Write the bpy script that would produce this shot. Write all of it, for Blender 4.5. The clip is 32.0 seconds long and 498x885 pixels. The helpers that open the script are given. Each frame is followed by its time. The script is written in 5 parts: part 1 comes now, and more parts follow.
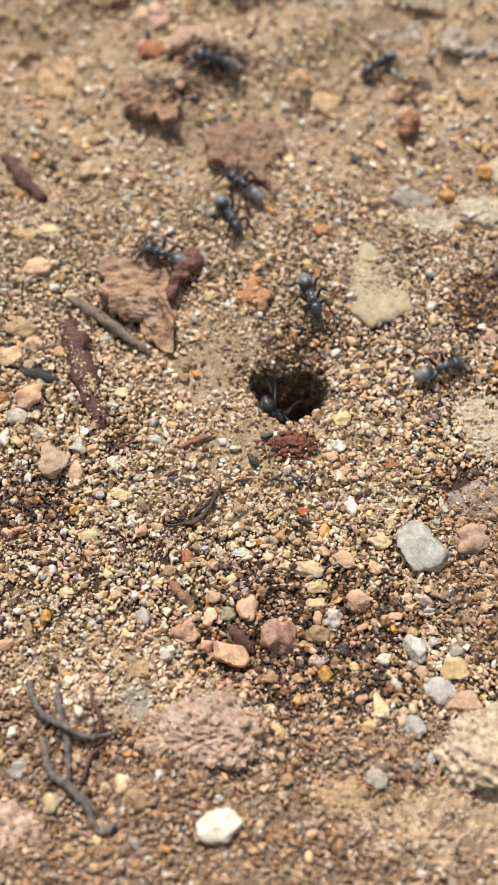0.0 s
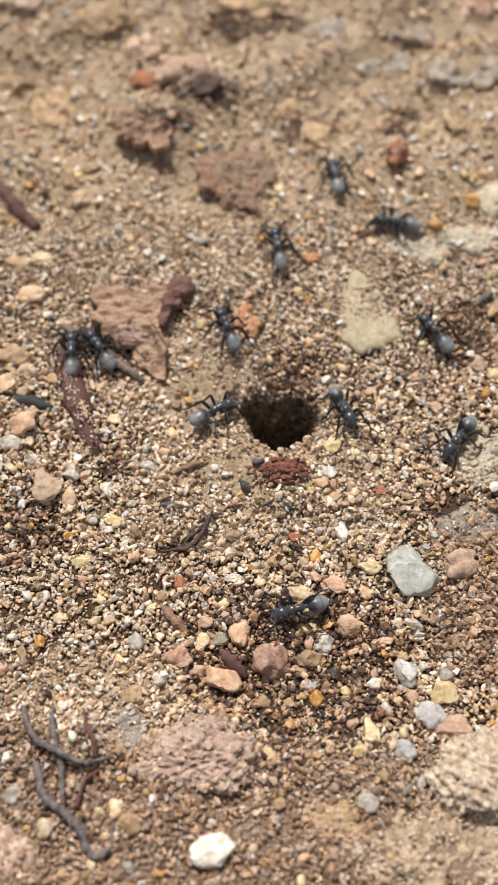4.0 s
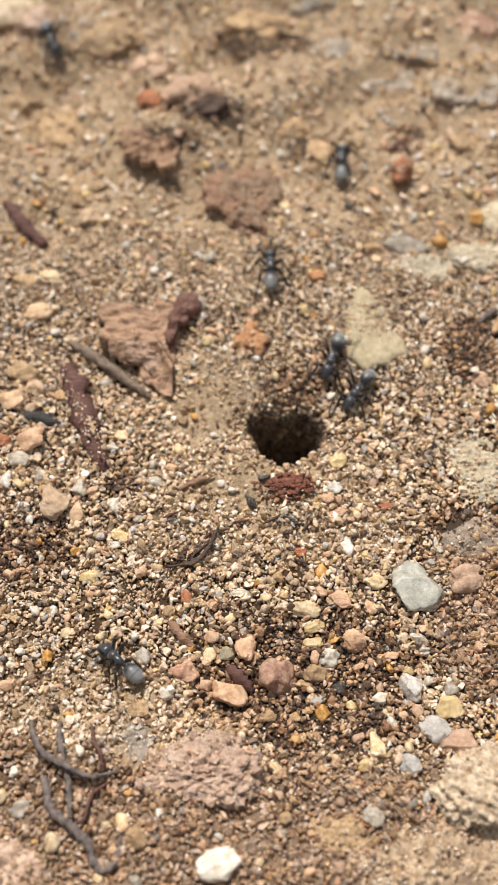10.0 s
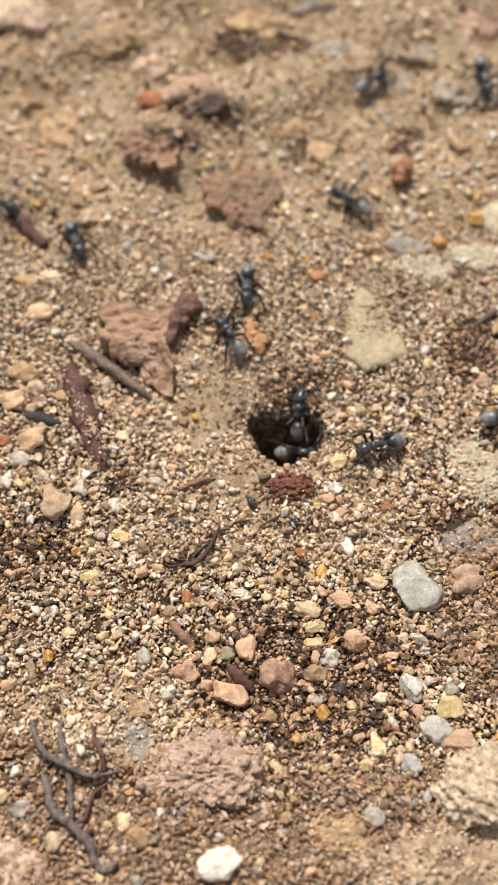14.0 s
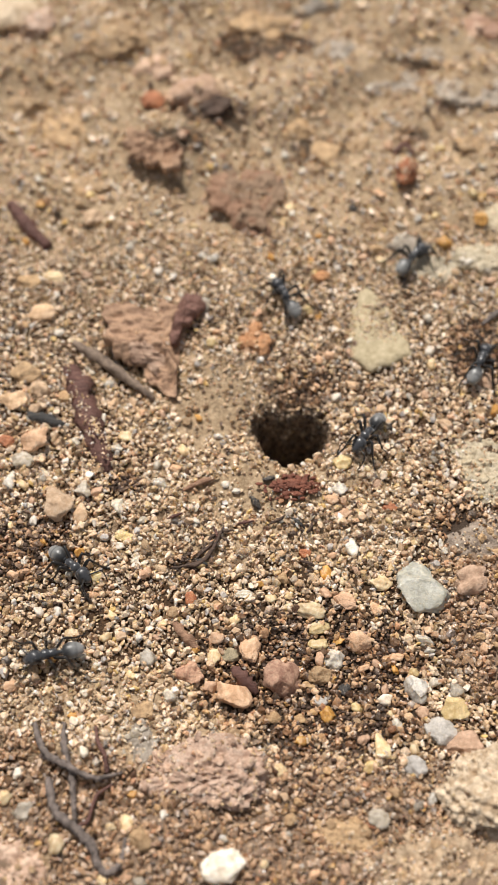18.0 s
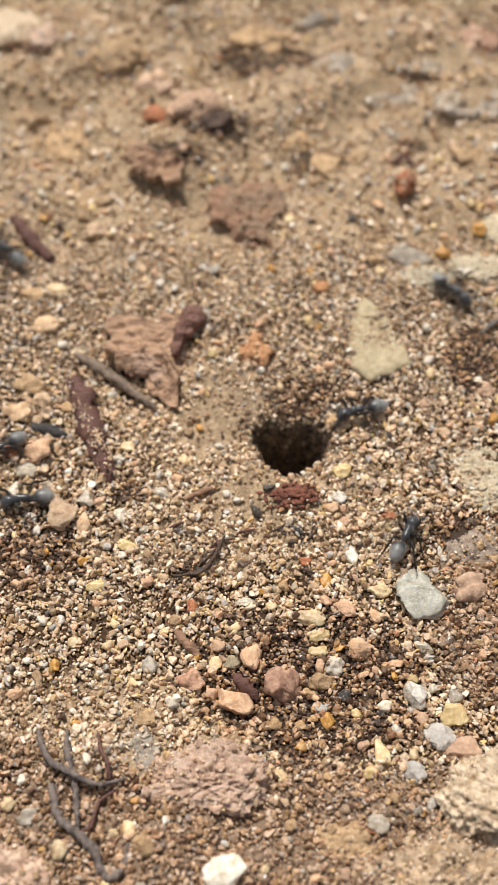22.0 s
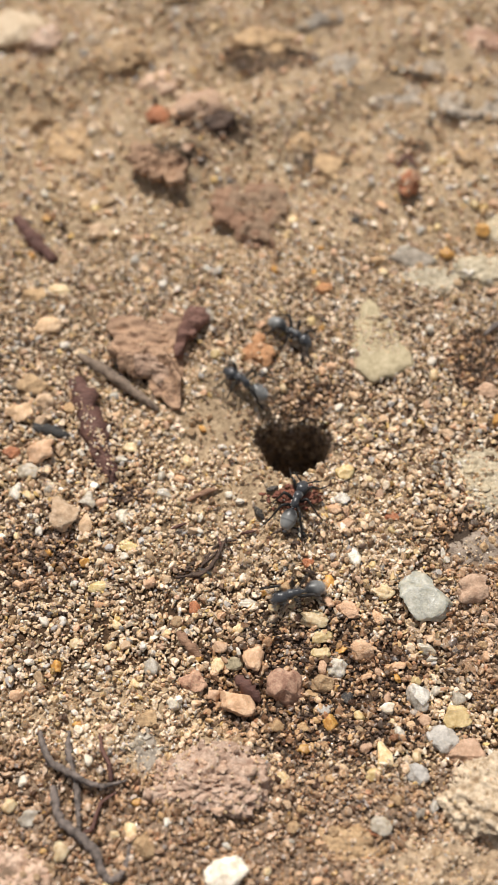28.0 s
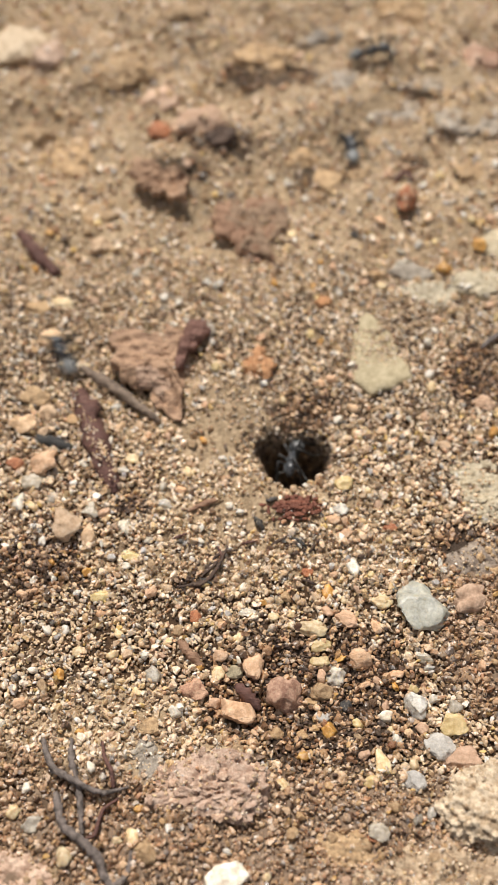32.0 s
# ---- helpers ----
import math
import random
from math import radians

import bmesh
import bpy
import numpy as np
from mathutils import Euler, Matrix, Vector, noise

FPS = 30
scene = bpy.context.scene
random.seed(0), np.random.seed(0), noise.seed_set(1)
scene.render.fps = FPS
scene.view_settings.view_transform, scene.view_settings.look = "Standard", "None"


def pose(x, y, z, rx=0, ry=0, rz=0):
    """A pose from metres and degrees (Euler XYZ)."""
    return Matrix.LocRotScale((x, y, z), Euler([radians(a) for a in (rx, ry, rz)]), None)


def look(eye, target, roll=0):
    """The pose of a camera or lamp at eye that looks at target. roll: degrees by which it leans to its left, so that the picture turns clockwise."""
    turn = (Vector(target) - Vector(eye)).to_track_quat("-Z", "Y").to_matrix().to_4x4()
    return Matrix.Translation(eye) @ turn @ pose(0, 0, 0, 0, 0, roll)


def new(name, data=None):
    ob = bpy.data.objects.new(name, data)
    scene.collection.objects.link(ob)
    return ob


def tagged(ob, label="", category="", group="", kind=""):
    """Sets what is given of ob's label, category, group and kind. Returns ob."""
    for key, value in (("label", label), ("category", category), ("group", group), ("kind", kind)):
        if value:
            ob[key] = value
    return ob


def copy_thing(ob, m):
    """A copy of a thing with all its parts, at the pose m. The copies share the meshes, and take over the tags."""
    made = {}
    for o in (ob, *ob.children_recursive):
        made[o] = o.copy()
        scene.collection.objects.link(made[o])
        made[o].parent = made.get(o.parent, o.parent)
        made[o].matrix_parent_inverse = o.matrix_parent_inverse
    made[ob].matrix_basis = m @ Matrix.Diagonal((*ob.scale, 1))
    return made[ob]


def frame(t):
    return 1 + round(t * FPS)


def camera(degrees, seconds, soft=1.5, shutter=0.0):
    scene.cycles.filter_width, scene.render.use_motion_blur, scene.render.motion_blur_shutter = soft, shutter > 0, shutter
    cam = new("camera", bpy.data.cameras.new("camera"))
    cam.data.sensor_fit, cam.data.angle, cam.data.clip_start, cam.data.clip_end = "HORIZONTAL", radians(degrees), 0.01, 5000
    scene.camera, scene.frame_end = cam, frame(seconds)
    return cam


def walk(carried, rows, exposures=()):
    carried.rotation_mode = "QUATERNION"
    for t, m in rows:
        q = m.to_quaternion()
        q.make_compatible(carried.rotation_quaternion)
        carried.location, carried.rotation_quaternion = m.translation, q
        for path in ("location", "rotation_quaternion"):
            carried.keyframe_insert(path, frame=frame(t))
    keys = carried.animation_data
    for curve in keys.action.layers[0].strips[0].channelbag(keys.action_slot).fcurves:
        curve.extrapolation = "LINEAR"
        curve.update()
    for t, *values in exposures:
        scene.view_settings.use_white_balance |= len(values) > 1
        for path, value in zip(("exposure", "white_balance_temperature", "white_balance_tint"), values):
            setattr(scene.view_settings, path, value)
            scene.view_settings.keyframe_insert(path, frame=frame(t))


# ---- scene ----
MM = 0.001
cam = camera(22.0, 32.0, soft=0.8, shutter=0.5)
cam.data.dof.use_dof = True
cam.data.dof.focus_distance = 0.1405
cam.data.dof.aperture_fstop = 28.0
# seconds, eye in millimetres, tilt below the horizon, turn to the right, roll
PATH = [
    (0, -0.063, -74.986, 128.256, 61.563, -0.216, -0.022),
    (0.5, -0.173, -74.938, 128.374, 61.402, 0.234, 0.366),
    (1, 0.677, -75.308, 129.514, 61.241, -0.158, -0.120),
    (1.5, 1.138, -75.252, 131.022, 61.273, 0.823, 0.859),
    (2, 0.016, -75.677, 130.412, 60.913, 0.529, 0.529),
    (2.5, -0.864, -74.860, 129.829, 60.953, 1.106, 1.135),
    (3, -0.156, -74.734, 129.452, 60.805, 0.607, 0.529),
    (3.5, -0.560, -74.902, 130.271, 60.808, 0.982, 0.964),
    (5.5, -0.066, -74.979, 129.632, 60.529, 0.375, 0.356),
    (6, -0.451, -75.017, 130.257, 60.582, 0.545, 0.518),
    (6.5, -1.008, -74.475, 130.411, 60.764, 1.052, 1.087),
    (7, -0.532, -74.760, 130.510, 60.637, 0.574, 0.608),
    (7.5, -0.160, -74.998, 130.339, 60.452, 0.219, 0.226),
    (8, -0.496, -75.004, 130.705, 60.370, 0.508, 0.541),
    (8.5, -0.442, -75.468, 131.823, 60.291, 0.376, 0.364),
    (9, 0.000, -76.003, 131.641, 60.000, 0.000, 0.000),
    (9.5, -0.914, -75.363, 131.593, 60.176, 0.659, 0.728),
    (10, -0.332, -75.378, 131.173, 60.100, 0.205, 0.215),
    (10.5, -0.295, -75.271, 131.310, 60.160, 0.175, 0.213),
    (11, -0.581, -75.288, 131.508, 60.202, 0.420, 0.434),
    (11.5, -0.051, -75.001, 131.238, 60.284, 0.006, 0.015),
    (12, -0.339, -75.288, 130.733, 60.116, 0.218, 0.308),
    (12.5, -1.024, -75.018, 131.221, 60.298, 0.703, 0.777),
    (13, -0.028, -75.141, 131.317, 60.264, -0.068, -0.052),
    (13.5, -0.983, -75.954, 131.207, 59.936, 0.651, 0.701),
    (14, -0.771, -75.529, 131.326, 60.066, 0.487, 0.507),
    (14.5, -0.610, -75.941, 130.829, 59.806, 0.322, 0.345),
    (16.5, -0.985, -75.888, 131.394, 59.765, 0.334, 0.418),
    (17, -1.049, -76.100, 131.440, 59.768, 0.361, 0.477),
    (17.5, -0.793, -75.504, 130.947, 59.932, 0.159, 0.234),
    (18, -0.826, -75.662, 130.559, 59.843, 0.185, 0.250),
    (18.5, -0.817, -75.379, 130.970, 59.986, 0.179, 0.252),
    (19, -0.946, -76.028, 131.482, 59.766, 0.260, 0.431),
    (19.5, -1.260, -76.170, 132.348, 59.764, 0.450, 0.574),
    (20, -1.414, -76.115, 132.512, 59.713, 0.546, 0.758),
    (20.5, -0.949, -76.141, 132.600, 59.660, 0.206, 0.292),
    (21, -0.547, -76.409, 132.128, 59.447, -0.100, -0.004),
    (21.5, -0.177, -76.195, 132.189, 59.536, -0.369, -0.334),
    (22, 0.395, -76.444, 132.061, 59.449, -0.780, -0.906),
    (22.5, 0.825, -76.293, 131.619, 59.464, -1.102, -1.193),
    (23, 0.624, -76.127, 131.438, 59.512, -1.023, -1.056),
    (23.5, 0.633, -76.289, 131.301, 59.436, -1.052, -1.095),
    (24, -0.134, -76.188, 131.866, 59.534, -0.556, -0.534),
    (24.5, -0.577, -75.999, 132.637, 59.649, -0.222, -0.177),
    (25, 0.349, -77.067, 132.411, 59.156, -0.867, -0.883),
    (25.5, 0.487, -76.944, 132.838, 59.176, -0.972, -1.012),
    (27.5, 0.941, -76.792, 131.877, 59.085, -1.441, -1.436),
    (28, 0.544, -76.405, 131.631, 59.327, -1.130, -1.124),
    (28.5, 0.197, -76.085, 131.529, 59.549, -0.857, -0.863),
    (29, 0.257, -75.912, 130.588, 59.546, -0.902, -0.868),
    (29.5, -0.049, -76.073, 131.027, 59.568, -0.631, -0.621),
    (30, 0.613, -76.898, 131.741, 59.343, -1.093, -1.143),
    (30.5, 0.253, -76.260, 131.682, 59.393, -0.838, -0.825),
    (31, -0.027, -77.149, 133.072, 59.133, -0.695, -0.675),
    (31.5, 0.621, -77.647, 133.891, 58.968, -1.034, -1.002),
    (32, 0.273, -77.330, 133.698, 58.914, -0.922, -0.866),
]
walk(cam, [(t, pose(x * MM, y * MM, z * MM, 90 - tilt, 0, -turn) @ pose(0, 0, 0, 0, 0, roll)) for t, x, y, z, tilt, turn, roll in PATH],
     [(0, 0.36, 6350, 10), (1, 0.35, 6280, 10), (2, 0.33, 6180, 10), (3, 0.31, 6100, 9.5), (4.5, 0.32, 6150, 10), (6, 0.34, 6350, 10), (9, 0.36, 6450, 10), (14, 0.35, 6500, 10), (32, 0.33, 6500, 9)])

# ---- light: a bright, thinly overcast sky ----
SUN_HEIGHT, SUN_TURN = 60, -20
world = bpy.data.worlds.new("sky")
scene.world = world
world.use_nodes = True
sky = world.node_tree.nodes.new("ShaderNodeTexSky")
sky.sky_type, sky.sun_disc = "NISHITA", False
sky.sun_elevation, sky.sun_rotation = radians(SUN_HEIGHT), radians(SUN_TURN)
sky.air_density, sky.dust_density, sky.ozone_density = 1.0, 4.0, 1.0
background = world.node_tree.nodes["Background"]
background.inputs["Strength"].default_value = 0.047
veil = world.node_tree.nodes.new("ShaderNodeMix")          # thin cloud whitens the blue
veil.data_type, veil.blend_type = "RGBA", "MIX"
veil.inputs[0].default_value = 0.6
veil.inputs[7].default_value = (7.0, 7.0, 7.15, 1)
world.node_tree.links.new(sky.outputs["Color"], veil.inputs[6])
world.node_tree.links.new(veil.outputs[2], background.inputs["Color"])
sun = new("sun", bpy.data.lights.new("sun", "SUN"))
sun.data.energy, sun.data.angle, sun.data.color = 3.95, radians(5), (1.0, 0.95, 0.88)
sun_way = Vector((math.sin(radians(SUN_TURN)) * math.cos(radians(SUN_HEIGHT)), math.cos(radians(SUN_TURN)) * math.cos(radians(SUN_HEIGHT)), math.sin(radians(SUN_HEIGHT))))
sun.matrix_world = look(sun_way, (0, 0, 0))

# ---- materials ----
MATS = {}


def nodes_of(name):
    m = bpy.data.materials.new(name)
    m.use_nodes = True
    t = m.node_tree
    return m, t, t.nodes["Principled BSDF"]


def add(t, kind, **values):
    n = t.nodes.new(kind)
    for k, v in values.items():
        n.inputs[k].default_value = v
    return n


def ramp(t, stops, fac, constant=False):
    n = t.nodes.new("ShaderNodeValToRGB")
    n.color_ramp.interpolation = "CONSTANT" if constant else "LINEAR"
    while len(n.color_ramp.elements) < len(stops):
        n.color_ramp.elements.new(0.5)
    for e, (p, c) in zip(n.color_ramp.elements, stops):
        e.position, e.color = p, (*c, 1)
    t.links.new(fac, n.inputs["Fac"])
    return n


def mix(t, a, b, fac, kind="MIX"):
    n = t.nodes.new("ShaderNodeMix")
    n.data_type, n.blend_type = "RGBA", kind
    for key, v in (("Factor", fac), ("A", a), ("B", b)):
        s = [i for i in n.inputs if i.name == key and i.type == ("VALUE" if key == "Factor" else "RGBA")][0]
        if isinstance(v, bpy.types.NodeSocket):
            t.links.new(v, s)
        else:
            s.default_value = v if key == "Factor" else (*v, 1)
    return [o for o in n.outputs if o.type == "RGBA"][0]


def noise_of(t, scale, detail=4.0, rough=0.6, where=None):
    n = add(t, "ShaderNodeTexNoise", Scale=scale, Detail=detail, Roughness=rough)
    if where:
        t.links.new(where, n.inputs["Vector"])
    return n


def bump_on(t, p, height, strength, distance):
    b = add(t, "ShaderNodeBump", Strength=strength, Distance=distance)
    t.links.new(height, b.inputs["Height"])
    t.links.new(b.outputs["Normal"], p.inputs["Normal"])


def stone_material(name, pale, dark, rough=0.6, speck=(0.5, 0.42, 0.3), clear=0.0, dust=0.6):
    """Grainy stone of two shades with specks and clinging sand dust, at millimetre scale."""
    m, t, p = nodes_of(name)
    where = t.nodes.new("ShaderNodeTexCoord").outputs["Object"]
    info = t.nodes.new("ShaderNodeObjectInfo")
    big, small = noise_of(t, 1100, 6, 0.75, where), noise_of(t, 5200, 3, 0.7, where)
    c = ramp(t, [(0.3, tuple(v * 0.75 for v in dark)), (0.42, dark), (0.55, pale), (0.72, tuple(min(0.85, v * 1.25 + 0.04) for v in pale))], big.outputs["Fac"]).outputs["Color"]
    f = ramp(t, [(0.56, (0, 0, 0)), (0.68, (dust, dust, dust))], small.outputs["Fac"]).outputs["Color"]
    c = mix(t, c, speck, f)
    d = ramp(t, [(0.2, (1, 1, 1)), (0.32, (0, 0, 0))], small.outputs["Fac"]).outputs["Color"]
    c = mix(t, c, (dark[0] * 0.35, dark[1] * 0.33, dark[2] * 0.3), d)
    shade = ramp(t, [(0, (0.78, 0.78, 0.8)), (1, (1.12, 1.08, 1.02))], info.outputs["Random"]).outputs["Color"]
    c = mix(t, c, shade, 1.0, "MULTIPLY")
    t.links.new(c, p.inputs["Base Color"])
    p.inputs["Roughness"].default_value = rough
    p.inputs["Subsurface Weight"].default_value = clear
    p.inputs["Subsurface Radius"].default_value = (1, 0.8, 0.5)
    p.inputs["Subsurface Scale"].default_value = 0.0008
    bump_on(t, p, small.outputs["Fac"], 0.3 if clear else 0.9, 0.0002)
    MATS[name] = m
    return m


for name, pale, dark, rough, clear in (
        ("cream", (0.74, 0.59, 0.37), (0.56, 0.4, 0.22), 0.45, 0.25), ("orange", (0.74, 0.49, 0.32), (0.6, 0.36, 0.21), 0.7, 0),
        ("orange2", (0.58, 0.3, 0.14), (0.42, 0.19, 0.08), 0.75, 0), ("white", (0.68, 0.62, 0.53), (0.4, 0.36, 0.3), 0.3, 0.3),
        ("chalk", (0.8, 0.75, 0.66), (0.6, 0.52, 0.42), 0.5, 0.1), ("redbrown", (0.52, 0.32, 0.22), (0.32, 0.165, 0.11), 0.7, 0),
        ("tan", (0.52, 0.35, 0.19), (0.36, 0.22, 0.11), 0.6, 0), ("slate", (0.5, 0.475, 0.45), (0.37, 0.35, 0.33), 0.5, 0),
        ("yellow", (0.64, 0.5, 0.27), (0.5, 0.36, 0.16), 0.4, 0.25), ("amber", (0.58, 0.33, 0.09), (0.38, 0.18, 0.04), 0.4, 0.2),
        ("glass", (0.37, 0.37, 0.33), (0.26, 0.265, 0.235), 0.3, 0.35), ("rust", (0.62, 0.42, 0.29), (0.45, 0.28, 0.18), 0.7, 0),
        ("grey", (0.44, 0.39, 0.32), (0.28, 0.24, 0.19), 0.4, 0.2), ("pink", (0.66, 0.43, 0.29), (0.52, 0.32, 0.2), 0.6, 0),
        ("peach", (0.7, 0.5, 0.33), (0.56, 0.37, 0.22), 0.7, 0), ("sandst", (0.54, 0.37, 0.21), (0.34, 0.22, 0.12), 0.8, 0),
        ("brick", (0.5, 0.2, 0.09), (0.32, 0.11, 0.05), 0.7, 0), ("glassy", (0.68, 0.56, 0.32), (0.52, 0.4, 0.19), 0.25, 0.35),
        ("olive", (0.32, 0.27, 0.18), (0.2, 0.17, 0.11), 0.5, 0), ("dark", (0.07, 0.06, 0.055), (0.03, 0.027, 0.025), 0.5, 0),
        ("rockpale", (0.52, 0.4, 0.28), (0.32, 0.225, 0.145), 0.85, 0), ("clodpink", (0.68, 0.49, 0.37), (0.47, 0.3, 0.21), 0.85, 0),
        ("clodgrey", (0.32, 0.28, 0.24), (0.2, 0.17, 0.14), 0.85, 0), ("flatyellow", (0.45, 0.385, 0.26), (0.36, 0.3, 0.19), 0.85, 0),
        ("rockwhite", (0.67, 0.55, 0.41), (0.43, 0.315, 0.205), 0.9, 0), ("crustpale", (0.6, 0.52, 0.38), (0.44, 0.365, 0.25), 0.9, 0), ("crustgrey", (0.42, 0.335, 0.26), (0.27, 0.205, 0.155), 0.9, 0),
        ("farstone", (0.5, 0.425, 0.345), (0.37, 0.31, 0.25), 0.9, 0)):
    stone_material(name, pale, dark, rough, clear=clear)


def patches(t, where, spots, low, high, most):
    """Ragged patches, each of x, y, half width and half depth in millimetres: 0 outside, most inside."""
    total = None
    for x, y, w, d in spots:
        mp = t.nodes.new("ShaderNodeMapping")
        mp.vector_type = "TEXTURE"
        mp.inputs["Location"].default_value = (x * MM, y * MM, 0)
        mp.inputs["Scale"].default_value = (w * MM, d * MM, 1)
        t.links.new(where, mp.inputs["Vector"])
        g = t.nodes.new("ShaderNodeTexGradient")
        g.gradient_type = "SPHERICAL"
        t.links.new(mp.outputs["Vector"], g.inputs["Vector"])
        if total is None:
            total = g.outputs["Fac"]
        else:
            a = t.nodes.new("ShaderNodeMath")
            a.operation = "MAXIMUM"
            t.links.new(total, a.inputs[0])
            t.links.new(g.outputs["Fac"], a.inputs[1])
            total = a.outputs[0]
    n = noise_of(t, 330, 5, 0.65, where)
    a = t.nodes.new("ShaderNodeMath")
    a.operation = "MULTIPLY_ADD"
    t.links.new(n.outputs["Fac"], a.inputs[0])
    a.inputs[1].default_value = 1.3
    t.links.new(total, a.inputs[2])
    return ramp(t, [(low, (0, 0, 0)), (high, (most, most, most))], a.outputs[0]).outputs["Color"]


def soil_and_shade_patches(t, where):
    """Dark damp humus, and painted shade: far pits, a clod's shadow, the hole's back slope."""
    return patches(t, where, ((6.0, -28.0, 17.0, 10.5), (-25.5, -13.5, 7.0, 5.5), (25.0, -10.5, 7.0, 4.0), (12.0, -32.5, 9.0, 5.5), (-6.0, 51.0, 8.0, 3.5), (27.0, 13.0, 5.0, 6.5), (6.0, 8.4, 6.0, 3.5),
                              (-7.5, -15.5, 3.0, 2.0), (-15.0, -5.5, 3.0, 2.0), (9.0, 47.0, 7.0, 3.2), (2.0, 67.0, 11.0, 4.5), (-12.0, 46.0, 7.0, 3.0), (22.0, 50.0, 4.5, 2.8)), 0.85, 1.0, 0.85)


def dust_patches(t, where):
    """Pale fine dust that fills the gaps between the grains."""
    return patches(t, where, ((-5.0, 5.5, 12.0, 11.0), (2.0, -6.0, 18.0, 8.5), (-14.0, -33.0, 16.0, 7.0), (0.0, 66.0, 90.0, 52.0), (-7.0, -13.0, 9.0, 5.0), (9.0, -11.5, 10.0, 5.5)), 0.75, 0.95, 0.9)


def sand_material(name, stops):
    m, t, p = nodes_of(name)
    geo = t.nodes.new("ShaderNodeNewGeometry")
    where = t.nodes.new("ShaderNodeTexCoord").outputs["Object"]
    c = ramp(t, stops, geo.outputs["Random Per Island"], True).outputs["Color"]
    fine = noise_of(t, 3500, 3, 0.6, where)
    spots = ramp(t, [(0.3, (0.72, 0.7, 0.66)), (0.65, (1.1, 1.1, 1.1))], fine.outputs["Fac"]).outputs["Color"]
    c = mix(t, c, spots, 1.0, "MULTIPLY")
    pick = t.nodes.new("ShaderNodeTexWhiteNoise")
    pick.noise_dimensions = "1D"
    t.links.new(geo.outputs["Random Per Island"], pick.inputs["W"])
    stain_shade = ramp(t, [(0.0, (0.8, 0.69, 0.6)), (0.35, (0.44, 0.325, 0.25)), (0.72, (0.21, 0.138, 0.1))], pick.outputs["Value"], True).outputs["Color"]
    dirt_shade = mix(t, (1, 1, 1), stain_shade, soil_and_shade_patches(t, where))
    c = mix(t, c, dirt_shade, 1.0, "MULTIPLY")
    crust = patches(t, where, ((-4.0, -47.0, 36.0, 13.0), (-27.0, -42.0, 12.0, 9.0), (28.5, -23.0, 11.0, 14.0)), 0.75, 0.95, 1.0)
    c = mix(t, c, mix(t, (1, 1, 1), (0.73, 0.65, 0.605), crust), 1.0, "MULTIPLY")
    t.links.new(c, p.inputs["Base Color"])
    r = ramp(t, [(0.3, (0.13, 0.13, 0.13)), (0.7, (0.6, 0.6, 0.6))], fine.outputs["Fac"])
    t.links.new(r.outputs["Color"], p.inputs["Roughness"])
    # some grains are clear quartz
    clear = ramp(t, [(0.0, (0, 0, 0)), (0.55, (0.25, 0.25, 0.25)), (0.8, (0.6, 0.6, 0.6))], pick.outputs["Value"], True)
    t.links.new(clear.outputs["Color"], p.inputs["Transmission Weight"])
    p.inputs["Subsurface Weight"].default_value = 0.2
    p.inputs["Subsurface Radius"].default_value = (1, 0.75, 0.45)
    p.inputs["Subsurface Scale"].default_value = 0.0005
    bump_on(t, p, fine.outputs["Fac"], 0.5, 0.0001)
    return m


def ground_material():
    m, t, p = nodes_of("packed_sand_shaded_gaps")
    where = t.nodes.new("ShaderNodeTexCoord").outputs["Object"]
    fine, mid = noise_of(t, 2600, 5, 0.7, where), noise_of(t, 420, 4, 0.6, where)
    c = ramp(t, [(0.3, (0.25, 0.17, 0.105)), (0.48, (0.44, 0.32, 0.2)), (0.66, (0.6, 0.46, 0.31))], fine.outputs["Fac"]).outputs["Color"]
    c2 = ramp(t, [(0.35, (0.7, 0.68, 0.64)), (0.65, (1.1, 1.1, 1.1))], mid.outputs["Fac"]).outputs["Color"]
    c = mix(t, c, c2, 1.0, "MULTIPLY")
    # outside the dust, the shade in the gaps between grains is painted dark
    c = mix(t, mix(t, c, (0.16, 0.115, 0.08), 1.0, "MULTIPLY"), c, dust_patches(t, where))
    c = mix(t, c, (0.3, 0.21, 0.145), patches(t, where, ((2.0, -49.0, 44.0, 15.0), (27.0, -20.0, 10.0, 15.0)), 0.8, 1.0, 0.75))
    # humus colour, which also paints shade in far pits and behind the hole
    c = mix(t, c, (0.035, 0.021, 0.013), soil_and_shade_patches(t, where))
    t.links.new(c, p.inputs["Base Color"])
    p.inputs["Roughness"].default_value = 0.95
    bump_on(t, p, fine.outputs["Fac"], 1.0, 0.0003)
    return m


def bark_material(name, pale, dark, stretch=(1, 6, 1), low=0.3, high=0.7):
    m, t, p = nodes_of(name)
    where = t.nodes.new("ShaderNodeTexCoord").outputs["Object"]
    mp = t.nodes.new("ShaderNodeMapping")
    mp.inputs["Scale"].default_value = stretch
    t.links.new(where, mp.inputs["Vector"])
    streak, fine = noise_of(t, 420, 6, 0.65, mp.outputs["Vector"]), noise_of(t, 3600, 3, 0.6, where)
    c = ramp(t, [(low, dark), (high, pale)], streak.outputs["Fac"]).outputs["Color"]
    f = ramp(t, [(0.62, (0, 0, 0)), (0.72, (0.35, 0.35, 0.35))], fine.outputs["Fac"]).outputs["Color"]
    c = mix(t, c, (0.5, 0.38, 0.25), f)
    t.links.new(c, p.inputs["Base Color"])
    p.inputs["Roughness"].default_value = 0.75
    bump_on(t, p, streak.outputs["Fac"], 0.9, 0.0004)
    MATS[name] = m


